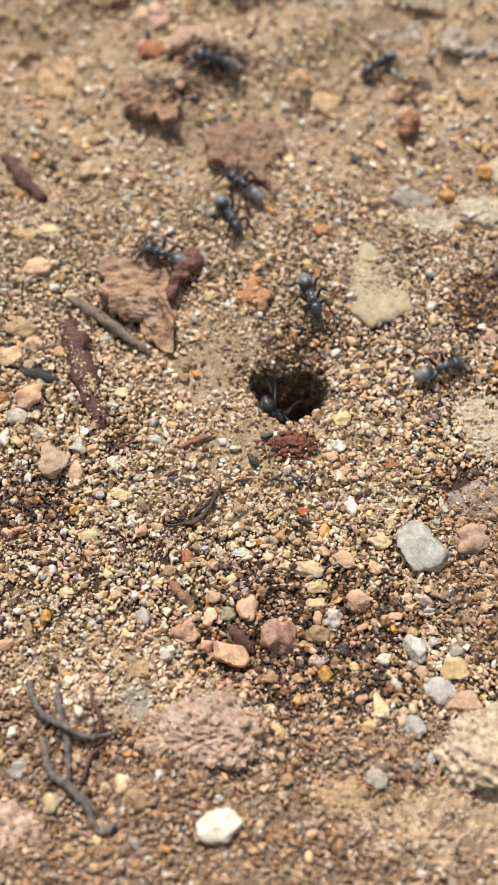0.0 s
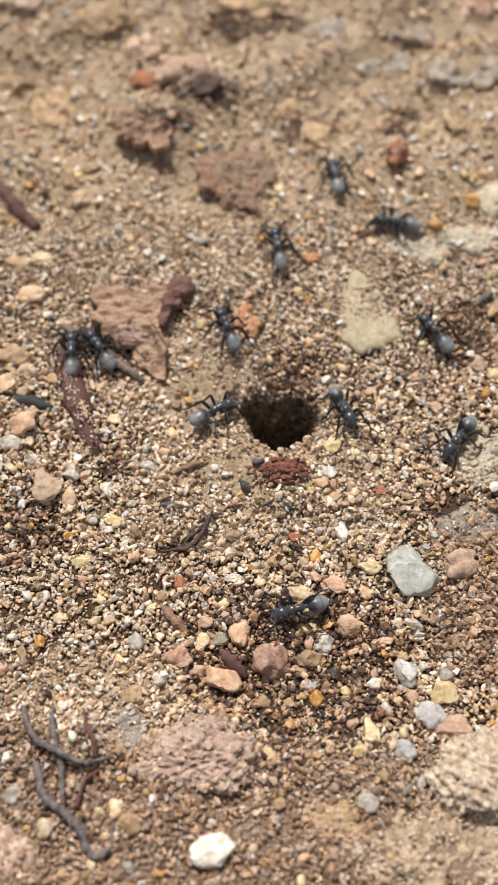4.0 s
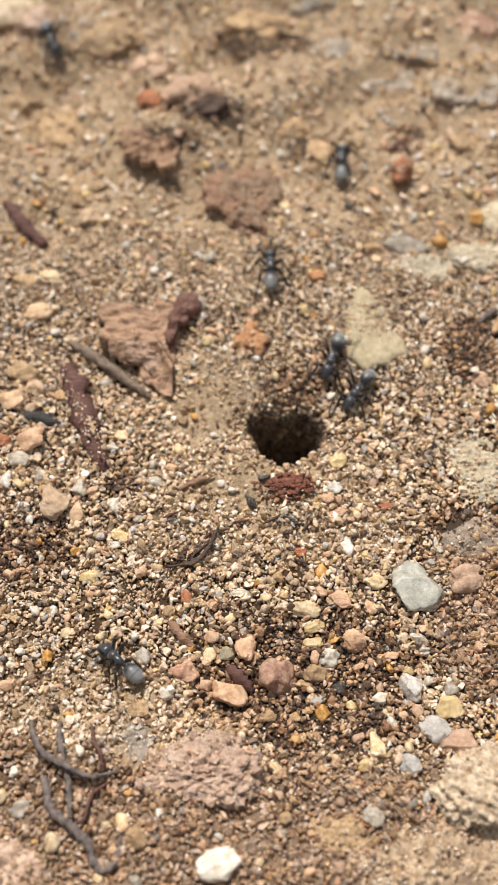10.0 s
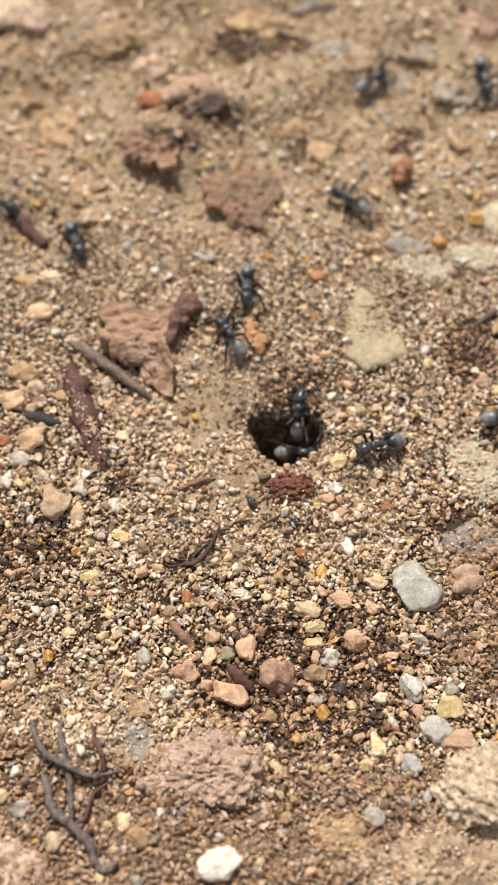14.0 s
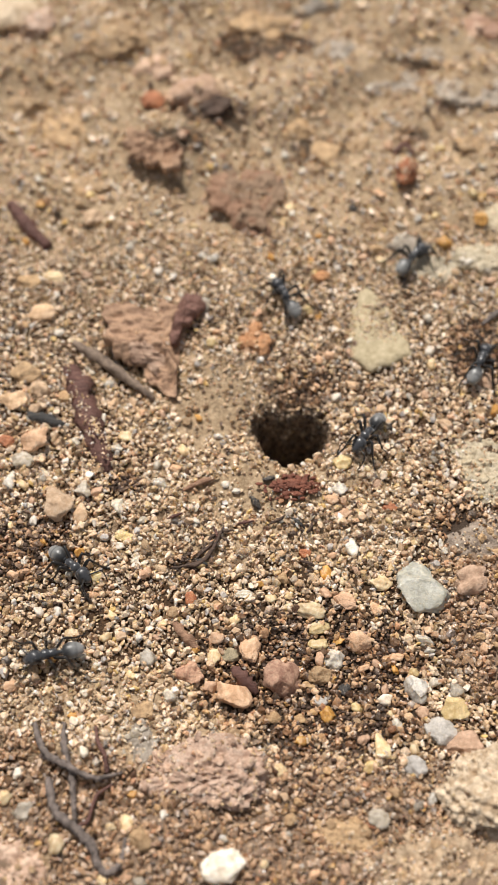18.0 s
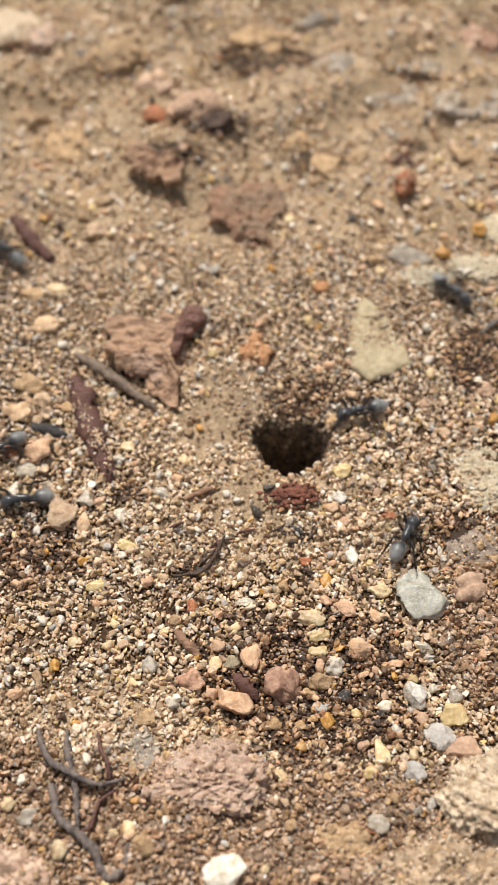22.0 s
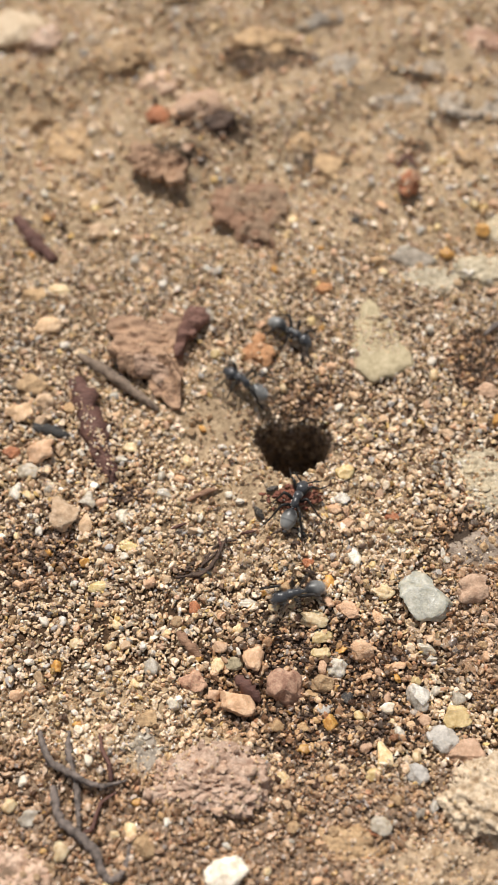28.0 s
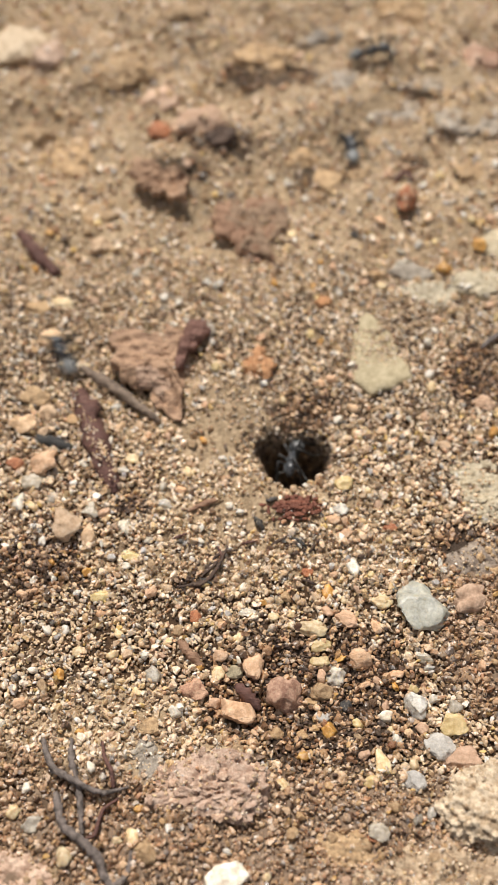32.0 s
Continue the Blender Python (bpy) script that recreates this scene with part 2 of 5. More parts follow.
bark_material("bark_red", (0.45, 0.285, 0.18), (0.14, 0.072, 0.042), (1.2, 5, 1.2), 0.36, 0.58)
bark_material("bark_red_pale", (0.55, 0.39, 0.28), (0.27, 0.15, 0.1))
bark_material("bark_dark_pale", (0.24, 0.12, 0.09), (0.09, 0.04, 0.03))
bark_material("bark_brown_pale", (0.38, 0.26, 0.17), (0.17, 0.1, 0.06))
bark_material("bark_dark", (0.17, 0.08, 0.06), (0.07, 0.03, 0.025))
bark_material("bark_brown", (0.4, 0.24, 0.15), (0.17, 0.085, 0.05))
bark_material("twig_grey", (0.3, 0.22, 0.16), (0.06, 0.04, 0.03), (2.4, 2.4, 2.4))
bark_material("root_dark", (0.25, 0.2, 0.175), (0.045, 0.035, 0.03), (3, 3, 3))
bark_material("charcoal", (0.07, 0.065, 0.06), (0.02, 0.02, 0.02))
bark_material("husk_red", (0.26, 0.09, 0.05), (0.09, 0.028, 0.018))
bark_material("humus", (0.12, 0.072, 0.05), (0.035, 0.021, 0.015))


def ant_material(name, colour, rough, hair, bands=0.0):
    m, t, p = nodes_of(name)
    where = t.nodes.new("ShaderNodeTexCoord").outputs["Object"]
    fine = noise_of(t, 6000, 3, 0.6, where)
    c = ramp(t, [(0.3, tuple(v * 0.6 for v in colour)), (0.7, tuple(v * 1.5 for v in colour))], fine.outputs["Fac"]).outputs["Color"]
    if bands:
        # silver down on the plates, black between them; x runs along the gaster
        along = add(t, "ShaderNodeMapRange", **{"From Min": 0.0, "From Max": 0.0027})
        apart = t.nodes.new("ShaderNodeSeparateXYZ")
        t.links.new(where, apart.inputs["Vector"])
        t.links.new(apart.outputs["X"], along.inputs["Value"])
        down = ramp(t, [(0.05, (0, 0, 0)), (0.22, (0.05, 0.05, 0.05)), (0.42, (0.65, 0.65, 0.65)), (0.5, (0.75, 0.75, 0.75)), (0.54, (0.3, 0.3, 0.3)), (0.62, (0.9, 0.9, 0.9)), (0.82, (1, 1, 1)), (1.0, (0.2, 0.2, 0.2))], along.outputs["Result"])
        c = mix(t, c, (bands, bands, bands * 0.97), down.outputs["Color"])
    t.links.new(c, p.inputs["Base Color"])
    p.inputs["Roughness"].default_value = rough
    p.inputs["Specular IOR Level"].default_value = 0.6
    p.inputs["Sheen Weight"].default_value = hair
    p.inputs["Sheen Roughness"].default_value = 0.4
    p.inputs["Sheen Tint"].default_value = (0.75, 0.8, 0.85, 1)
    bump_on(t, p, fine.outputs["Fac"], 0.4, 0.00005)
    MATS[name] = m


ant_material("ant_black", (0.036, 0.037, 0.041), 0.3, 0.5)
ant_material("ant_gaster", (0.022, 0.022, 0.023), 0.4, 0.45, 0.23)
ant_material("ant_leg", (0.01, 0.008, 0.007), 0.5, 0.0)
ant_material("ant_eye", (0.008, 0.008, 0.009), 0.15, 0.0)
SAND = sand_material("sand_grain", [(0.0, (0.17, 0.105, 0.07)), (0.03, (0.43, 0.285, 0.18)), (0.08, (0.57, 0.405, 0.26)), (0.24, (0.69, 0.5, 0.335)), (0.5, (0.77, 0.595, 0.43)),
                                    (0.68, (0.66, 0.475, 0.27)), (0.76, (0.78, 0.64, 0.5)), (0.87, (0.65, 0.4, 0.25)), (0.91, (0.81, 0.735, 0.64)), (0.96, (0.47, 0.43, 0.4)), (0.985, (0.66, 0.45, 0.18))])
FINES = sand_material("fine_sand", [(0.0, (0.1, 0.062, 0.042)), (0.12, (0.25, 0.162, 0.103)), (0.28, (0.44, 0.3, 0.195)), (0.48, (0.59, 0.425, 0.285)), (0.72, (0.71, 0.54, 0.38)), (0.88, (0.78, 0.66, 0.53)), (0.95, (0.54, 0.31, 0.18))])
# darker version of the fine sand: the shaft's shade is put into its colour
NEST_SHADED = sand_material("nest_shaded_earth", [(0.0, (0.1, 0.066, 0.045)), (0.2, (0.2, 0.135, 0.09)), (0.45, (0.31, 0.215, 0.14)), (0.75, (0.43, 0.31, 0.205)), (0.92, (0.55, 0.42, 0.29))])
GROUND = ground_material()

# ---- mesh helpers: shapes are drawn in millimetres ----


def mesh_of(name, verts, faces, material, smooth=True):
    me = bpy.data.meshes.new(name)
    me.from_pydata([tuple(c * MM for c in v) for v in verts], [], faces)
    me.materials.append(material)
    if smooth:
        me.polygons.foreach_set("use_smooth", [True] * len(me.polygons))
    me.update()
    return me


def part(name, shape, material, parent, label="", where=None):
    """One mesh under a thing; shape is (verts, faces) in millimetres."""
    ob = new(name, mesh_of(name, *shape, material))
    ob.parent = parent
    if where is not None:
        ob.matrix_basis = where
    return tagged(ob, label)


def ball_shape(level):
    bm = bmesh.new()
    bmesh.ops.create_icosphere(bm, subdivisions=level, radius=1.0)
    v, f = np.array([p.co[:] for p in bm.verts]), [tuple(w.index for w in q.verts) for q in bm.faces]
    bm.free()
    return v, f


BALLS = {n: ball_shape(n) for n in (1, 2, 3, 4, 5, 6)}


def stone_shape(w, d, h, seed, angular=0.4, level=3, lumpy=0.12, rough=0.03):
    """A stone of that width, depth and height, with flats cut by angular and a lumpy skin."""
    rng = np.random.RandomState(seed)
    v = BALLS[level][0].copy()
    for _ in range(int(5 + 9 * angular)):
        n = rng.normal(size=3)
        n /= np.linalg.norm(n)
        lim = rng.uniform(0.74 - 0.3 * angular, 0.95)
        over = np.maximum(v @ n - lim, 0)
        v -= over[:, None] * n * min(1.0, 0.6 + 0.6 * angular)
    o = Vector(rng.uniform(-50, 50, 3))
    k = np.array([1 + lumpy * noise.noise(Vector(p) * 1.5 + o) + rough * (noise.noise(Vector(p) * 6 + o) + 0.6 * noise.noise(Vector(p) * 15 + o)) for p in v])
    v *= k[:, None]
    v -= (v.max(0) + v.min(0)) / 2
    v /= (v.max(0) - v.min(0)) / 2
    return v * (w / 2, d / 2, h / 2), BALLS[level][1]


def tube_shape(points, radii, sides=8, bumpy=0.0, seed=0):
    """A round rod along points, closed at both ends."""
    rng = np.random.RandomState(seed)
    pts = [Vector(p) for p in points]
    verts, faces = [], []
    side = None
    for i, p in enumerate(pts):
        way = (pts[min(i + 1, len(pts) - 1)] - pts[max(i - 1, 0)]).normalized()
        side = way.orthogonal().normalized() if side is None else (side - way * side.dot(way)).normalized()
        up = way.cross(side)
        for k in range(sides):
            a = 2 * math.pi * k / sides
            q = radii[i] * (1 + bumpy * rng.uniform(-1, 1))
            verts.append(tuple(p + side * math.cos(a) * q + up * math.sin(a) * q))
    for i in range(len(pts) - 1):
        for k in range(sides):
            a, b = i * sides + k, i * sides + (k + 1) % sides
            faces.append((a, b, b + sides, a + sides))
    faces += [tuple(reversed(range(sides))), tuple(range((len(pts) - 1) * sides, len(pts) * sides))]
    return verts, faces


def curve_points(points, steps=6):
    """A smooth run of points through the given ones."""
    p = [Vector(q) for q in points]
    p = [p[0] * 2 - p[1]] + p + [p[-1] * 2 - p[-2]]
    out = []
    for i in range(1, len(p) - 2):
        for s in range(steps):
            u = s / steps
            out.append(0.5 * (2 * p[i] + (p[i + 1] - p[i - 1]) * u + (2 * p[i - 1] - 5 * p[i] + 4 * p[i + 1] - p[i + 2]) * u * u + (3 * p[i] - p[i - 1] - 3 * p[i + 1] + p[i + 2]) * u ** 3))
    return out + [p[-2]]


def slab_shape(outline, thick, relief, seed, rings=14, spokes=72, ridge=0.0, ridge_turn=0.0, curl=0.0, crumple=0.0, ragged=0.09, bow=None):
    """A flat irregular piece round its middle: outline of (x, y) corners, worn edge, wrinkled top."""
    rng = random.Random(seed)
    o = Vector((rng.uniform(-50, 50), rng.uniform(-50, 50), 0))
    ang = [math.atan2(y, x) for x, y in outline]
    rad = [math.hypot(x, y) for x, y in outline]
    order = sorted(range(len(ang)), key=lambda i: ang[i])
    a = [ang[i] for i in order]
    r = [rad[i] for i in order]
    a, r = [a[-1] - 2 * math.pi] + a + [a[0] + 2 * math.pi], [r[-1]] + r + [r[0]]
    verts, faces = [(0, 0, 0), (0, 0, 0)], []
    span = max(rad)

    def height(x, y, q):
        z = relief * noise.fractal(Vector((x, y, 0)) * (2.2 / span) + o, 0.9, 2.0, 5)
        u = x * math.cos(ridge_turn) + y * math.sin(ridge_turn)
        z += ridge * math.sin(u * 3.6 + 2.5 * noise.noise(Vector((x, y, 3)) * 0.4 + o)) * (0.4 + 0.6 * noise.noise(Vector((x, y, 9)) * 0.5 + o))
        if crumple:
            w = Vector((x, y, 5)) + o
            z += crumple * ((1 - 2.5 * abs(noise.noise(w * 0.42))) + 0.55 * (1 - 2.5 * abs(noise.noise(w * 0.95))) + 0.3 * (1 - 2.5 * abs(noise.noise(w * 2.1))))
        return z + curl * q ** 3 + (bow(x, y) if bow else 0.0)

    for ring in range(1, rings + 1):
        q = ring / rings
        for k in range(spokes):
            t = -math.pi + 2 * math.pi * k / spokes
            rr = float(np.interp(t, a, r)) * (1 + ragged * noise.noise(Vector((math.cos(t) * 4, math.sin(t) * 4, 1)) + o) + 0.6 * ragged * noise.noise(Vector((math.cos(t) * 11, math.sin(t) * 11, 1)) + o))
            x, y = rr * q * math.cos(t), rr * q * math.sin(t)
            z = height(x, y, q)
            edge = max(0.0, (q - 0.8) / 0.2) ** 2 * thick * 0.45
            verts += [(x, y, z + thick - edge), (x, y, z * 0.6 - thick * 0.2 + edge * 0.4)]
    verts[0], verts[1] = (0, 0, height(0, 0, 0) + thick), (0, 0, height(0, 0, 0) * 0.6 - thick * 0.2)
    for k in range(spokes):
        n = (k + 1) % spokes
        faces += [(0, 2 + 2 * k, 2 + 2 * n), (1, 3 + 2 * n, 3 + 2 * k)]
        for ring in range(rings - 1):
            b, c = 2 + 2 * spokes * ring, 2 + 2 * spokes * (ring + 1)
            faces += [(b + 2 * k, c + 2 * k, c + 2 * n, b + 2 * n), (b + 1 + 2 * n, c + 1 + 2 * n, c + 1 + 2 * k, b + 1 + 2 * k)]
        b = 2 + 2 * spokes * (rings - 1)
        faces.append((b + 2 * k, b + 1 + 2 * k, b + 1 + 2 * n, b + 2 * n))
    return verts, faces


# ---- the ground ----
HOLE = (4.5, 1.7)


def ground(x, y, deep=True):
    """Height of the bare ground in millimetres at x, y (numbers or arrays); the deep shaft under the nest entrance may be left out."""
    x, y = np.asarray(x, float), np.asarray(y, float)
    z = 0.32 * np.sin(x / 9.0 + 1.0) * np.cos(y / 11.0) + 0.22 * np.sin(x / 4.3 + y / 5.1)
    z = z + 0.16 * np.sin(x / 2.3 - y / 2.9 + 2.0) + 0.5 * np.sin(x / 31.0 + 0.6) * np.sin(y / 26.0)
    rough = np.clip((y - 22) / 30, 0, 1)
    z = z + (0.14 + 1.4 * rough) * np.sin(x / 3.7 + 1.3 * np.sin(y / 6.0)) * np.sin(y / 4.1 + 0.8 * np.sin(x / 5.0))
    z = z + 1.6 * rough * np.sin(x / 7.9 - y / 12.0 + 0.5) * np.sin(y / 7.3 + 1.0)
    z = z - 1.5 * np.exp(-(((x - 6.5) / 11.0) ** 2 + ((y + 29.0) / 6.0) ** 2)) - 0.7 * np.exp(-(((x + 25) / 7.0) ** 2 + ((y + 13) / 5.0) ** 2))
    crust = np.clip((-34.5 - y - 0.12 * x) / 5.0, 0, 1)
    z = z + crust * (0.7 + 0.45 * np.sin(x / 2.9 + y / 3.3) * np.cos(y / 2.2 - x / 4.7))
    z = z - 6.0 * np.exp(-(((x - 25.6) / 3.0) ** 2 + ((y + 47.0) / 0.9) ** 2))
    dx, dy = x - HOLE[0], y - HOLE[1]
    r = np.hypot(dx, dy) + 1e-6
    far = np.clip((dy - 0.35 * dx) / r, -1, 1)
    phi = np.arctan2(dy, dx)
    z = z * np.clip((r - 3) / 8, 0, 1)
    z = z - 2.6 * np.exp(-((r / 7.8) ** 2)) * np.clip(0.4 + 0.65 * far, 0.04, 1)
    z = z + 0.5 * np.exp(-(((r - 8.0) / 3.0) ** 2)) * np.clip(-far, 0, 1)
    top = 4.8 + 0.9 * np.clip(far, 0, 1) + 0.25 * np.sin(3 * phi + 0.6) + 0.14 * np.sin(7 * phi)
    w = np.clip((top - r) / (0.9 + 1.3 * np.clip(far, 0, 1)), 0, 1)
    w = w * w * (3 - 2 * w)
    if deep:
        z = z - w * (0.5 + 0.9 * (5.2 - dy))
    else:
        w = np.clip((top + 0.6 - r) / 2.6, 0, 1)
        z = z - w * w * (3 - 2 * w) * (0.5 + 0.5 * (5.2 - dy))
    n = np.clip((-1.6 - dy) / 1.4, 0, 1) * np.clip((top - 0.2 - r) / 0.8, 0, 1)
    z = z - 12.0 * n * n * (3 - 2 * n)
    if deep:
        s = np.clip((4.1 - dy) / 1.5, 0, 1) * np.clip((top - 0.35 - r) / 0.7, 0, 1)
        z = z - 11.0 * s * s * (3 - 2 * s)
    return z


def lines_between(low, high, fine_low, fine_high, fine, coarse, reach):
    """Grid lines: fine in the middle, coarse round it, then ever wider out to reach."""
    mid = list(np.arange(fine_low, fine_high + 1e-6, fine))
    left = list(np.arange(low, fine_low, coarse))
    right = list(np.arange(mid[-1] + coarse, high, coarse))
    out, step = [], coarse * 4
    while not out or out[-1] < reach:
        out.append((out[-1] if out else 0) + step)
        step *= 1.6
    return np.array([left[0] - d for d in reversed(out)] + left + mid + right + [right[-1] + d for d in out])


def ground_sheet():
    gx = lines_between(-52, 52, HOLE[0] - 9, HOLE[0] + 9, 0.22, 0.6, 60000)
    gy = lines_between(-64, 104, HOLE[1] - 9, HOLE[1] + 9, 0.22, 0.6, 60000)
    x, y = np.meshgrid(gx, gy)
    far = np.clip((np.hypot(x, y - 20) - 120) / 300, 0, 1)
    z = ground(x, y) * (1 - far)
    rng = np.random.RandomState(3)
    z = z + rng.uniform(-0.08, 0.08, z.shape)
    v = np.stack([x, y, z], -1).reshape(-1, 3) * MM
    w = len(gx)
    i = (np.arange(len(gy) - 1)[:, None] * w + np.arange(w - 1)[None]).ravel()
    f = np.stack([i, i + 1, i + w + 1, i + w], -1)
    me = bpy.data.meshes.new("ground")
    me.from_pydata(v.tolist(), [], f.tolist())
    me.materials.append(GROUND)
    me.polygons.foreach_set("use_smooth", [True] * len(me.polygons))
    return tagged(new("ground", me), "sandy ground with an open ant nest hole", "ground", kind="structure")


ground_sheet()
TAKEN = []          # x, y, radii and turn of what lies on the sand, which stays clear of grains


def rest(ob, x, y, sunk=0.0, turn=0.0, keep=None):
    """Sets ob on the ground at x, y in millimetres."""
    ob.matrix_basis = pose(x * MM, y * MM, (float(ground(x, y)) - sunk) * MM, 0, 0, turn)
    if keep:
        TAKEN.append((x, y, *keep))
    return ob


# ---- pebbles ----
COUNT = [0]


def pebble(x, y, w, d, h, colour, angular, label):
    COUNT[0] += 1
    turn = random.Random(COUNT[0]).uniform(-20, 20)
    shape = stone_shape(w, d, h, 100 + COUNT[0], min(1.1, angular + 0.3), 4 if w > 2.2 else 3, 0.3 if w > 1.6 else 0.2, 0.1)
    ob = new("pebble", mesh_of("pebble", *shape, MATS[colour]))
    rest(ob, x, y, -h * 0.26, turn, (w * 0.4, d * 0.4))
    return tagged(ob, label if len(label.split()) > 3 else label + " on loose sand", "pebble", "loose pebbles on the sand")


pebble(6.2, -20.9, 3.38, 2.13, 1.49, "cream", 0, "smooth cream-yellow quartz pebble on dark soil")
pebble(11.5, -24.2, 2.86, 2.47, 1.73, "orange", 0.3, "rounded orange sandstone pebble")
pebble(8.7, -26.2, 2.22, 2.34, 1.56, "white", 0.6, "white translucent quartz pebble with a dark rim")
pebble(-0.5, -25.4, 2.34, 2.92, 1.64, "orange", 0.1, "smooth oval orange pebble")
pebble(-2.1, -30.5, 3.89, 3.29, 2.63, "orange", 0.8, "angular orange brick-coloured pebble")
pebble(2.9, -28.6, 4.16, 4.00, 3.20, "redbrown", 0.7, "rough red-brown pebble dusted with sand")
pebble(7.1, -27.9, 2.58, 2.21, 1.55, "tan", 0.3, "tan rounded pebble")
pebble(5.9, -29.0, 1.59, 0.94, 0.57, "tan", 0.3, "small flat tan pebble")
pebble(7.1, -30.9, 1.94, 1.31, 0.65, "slate", 0.4, "small blue-grey flat pebble")
pebble(7.1, -22.9, 2.49, 1.65, 1.16, "yellow", 0.4, "yellow sandy pebble")
pebble(6.9, -24.6, 2.35, 1.53, 1.07, "yellow", 0.2, "translucent yellow quartz pebble")
pebble(7.8, -32.4, 1.81, 2.06, 1.27, "amber", 0.5, "amber quartz pebble")
pebble(18.6, -24.2, 2.35, 1.55, 0.93, "white", 0.8, "white-blue quartz chip")
pebble(18.6, -18.7, 6.4, 6.0, 2.3, "glass", 0.45, "large grey-blue translucent quartz pebble")
pebble(23.9, -17.8, 4.16, 3.34, 2.34, "rust", 0.6, "rough orange-brown stone")
pebble(14.1, -17.8, 2.65, 1.94, 1.17, "cream", 0.5, "pale cream pebble")
pebble(17.2, -30.0, 2.55, 3.11, 1.78, "white", 0.7, "off-white rough pebble")
pebble(21.6, -29.9, 1.82, 2.10, 1.09, "grey", 0.4, "grey translucent pebble")
pebble(21.1, -32.0, 3.25, 2.74, 1.92, "yellow", 0.4, "rounded yellow pebble")
pebble(19.6, -34.5, 3.46, 3.15, 1.57, "slate", 0.3, "blue-grey rounded pebble")
pebble(21.8, -35.7, 4.39, 3.02, 1.51, "pink", 0.4, "flat pink-orange pebble")
pebble(15.0, -33.7, 1.08, 1.47, 0.75, "white", 0.2, "small white quartz grain")
pebble(14.4, -32.5, 0.96, 0.91, 0.64, "cream", 0.1, "small round cream grain")
pebble(13.2, -36.2, 1.77, 3.18, 1.06, "cream", 0.6, "long pale grain beside the soil heap")
pebble(16.5, -38.3, 2.69, 2.41, 1.20, "slate", 0.4, "grey-blue half-buried pebble")
pebble(-3.1, -48.5, 4.6, 3.5, 2.4, "chalk", -0.1, "white smooth pebble on sand")
pebble(-19.6, -46.3, 1.69, 2.24, 1.18, "cream", 0.1, "oval cream pebble")
pebble(-11.2, -46.0, 2.70, 2.56, 1.79, "tan", 0.7, "square tan pebble")
pebble(-12.8, -44.5, 1.47, 2.18, 0.88, "cream", 0.5, "pale long pebble")
pebble(-23.2, -43.2, 2.16, 1.89, 0.95, "grey", 0.8, "pale grey chip")
pebble(-22.4, -8.2, 3.78, 4.20, 2.65, "peach", 0.9, "angular peach-coloured stone")
pebble(-19.8, -9.3, 1.82, 2.59, 1.27, "peach", 0.7, "peach-coloured chip leaning on a stone")
pebble(-25.8, 0.3, 3.49, 3.43, 2.40, "orange", 0.9, "angular orange stone")
pebble(-25.7, 7.2, 2.60, 2.43, 1.94, "peach", 0.3, "rounded peach-coloured stone")
pebble(-28.8, 5.6, 3.68, 2.58, 1.81, "peach", 0.4, "long peach-coloured stone")
pebble(-27.6, 9.8, 3.87, 2.79, 1.68, "sandst", 0.4, "sandy lump of stone")
pebble(-26.5, 18.8, 3.84, 2.46, 1.48, "peach", 0.4, "sandy peach-coloured stone")
pebble(-29.2, 0.1, 2.28, 1.91, 1.33, "brick", 0.6, "reddish stone")
pebble(-27.2, -2.1, 2.80, 2.31, 1.38, "grey", 0.5, "grey pebble")
pebble(-19.7, -6.3, 2.36, 2.14, 1.29, "grey", 0.5, "grey glassy pebble")
pebble(-28.4, -4.9, 1.45, 2.75, 1.02, "white", 0.6, "white quartz chip standing up")
pebble(-17.9, -17.1, 2.40, 2.07, 1.24, "glassy", 0.4, "yellow glassy quartz grain")
pebble(-7.0, -19.7, 1.38, 1.54, 0.96, "brick", 0.6, "small red-orange chip")
pebble(-1.1, -19.2, 2.26, 1.23, 0.61, "white", 0.8, "white-grey chip")
pebble(-6.9, -28.1, 3.29, 2.70, 1.62, "redbrown", 0.6, "red-brown weathered pebble")
pebble(-4.2, -24.3, 2.10, 1.52, 1.06, "orange", 0.4, "small orange pebble")
pebble(-4.4, -26.3, 1.60, 1.86, 1.12, "cream", 0.2, "small cream pebble")
pebble(-2.5, -26.0, 2.34, 1.66, 0.99, "olive", 0.3, "olive-grey pebble")
pebble(20.1, 29.0, 6.4, 3.0, 1.4, "clodgrey", 0.7, "grey stone chip shaped like a shell")
pebble(19.3, 30.6, 2.8, 1.8, 0.94, "grey", 0.6, "pale chip on a grey stone")
pebble(24.7, 29.8, 2.06, 1.92, 1.53, "amber", 0.4, "rounded amber pebble")
pebble(29.6, 33.0, 2.21, 2.48, 1.77, "amber", 0.4, "amber pebble")
pebble(10.2, -3.1, 2.37, 2.00, 1.40, "yellow", 0.4, "yellow quartz pebble at the edge of the nest hole")
pebble(-3.3, -5.6, 1.05, 0.98, 0.78, "chalk", 0.1, "tiny white round grain")
pebble(-10.9, -5.3, 1.84, 1.52, 0.91, "white", 0.8, "white quartz chip")
pebble(-15.5, -8.2, 1.69, 2.38, 1.02, "white", 0.7, "white-blue glassy chip")
pebble(9.6, 45.6, 4.2, 4.4, 1.6, "sandst", 0.8, "pale round stone")
pebble(8.6, 24.4, 2.45, 2.08, 1.25, "orange2", 0.6, "small bright orange chip")
pebble(-13.8, 53.9, 3.76, 3.32, 1.99, "brick", 0.4, "orange-red clod")
pebble(9.7, -6.4, 2.22, 1.79, 0.89, "white", 0.6, "pale quartz chip")
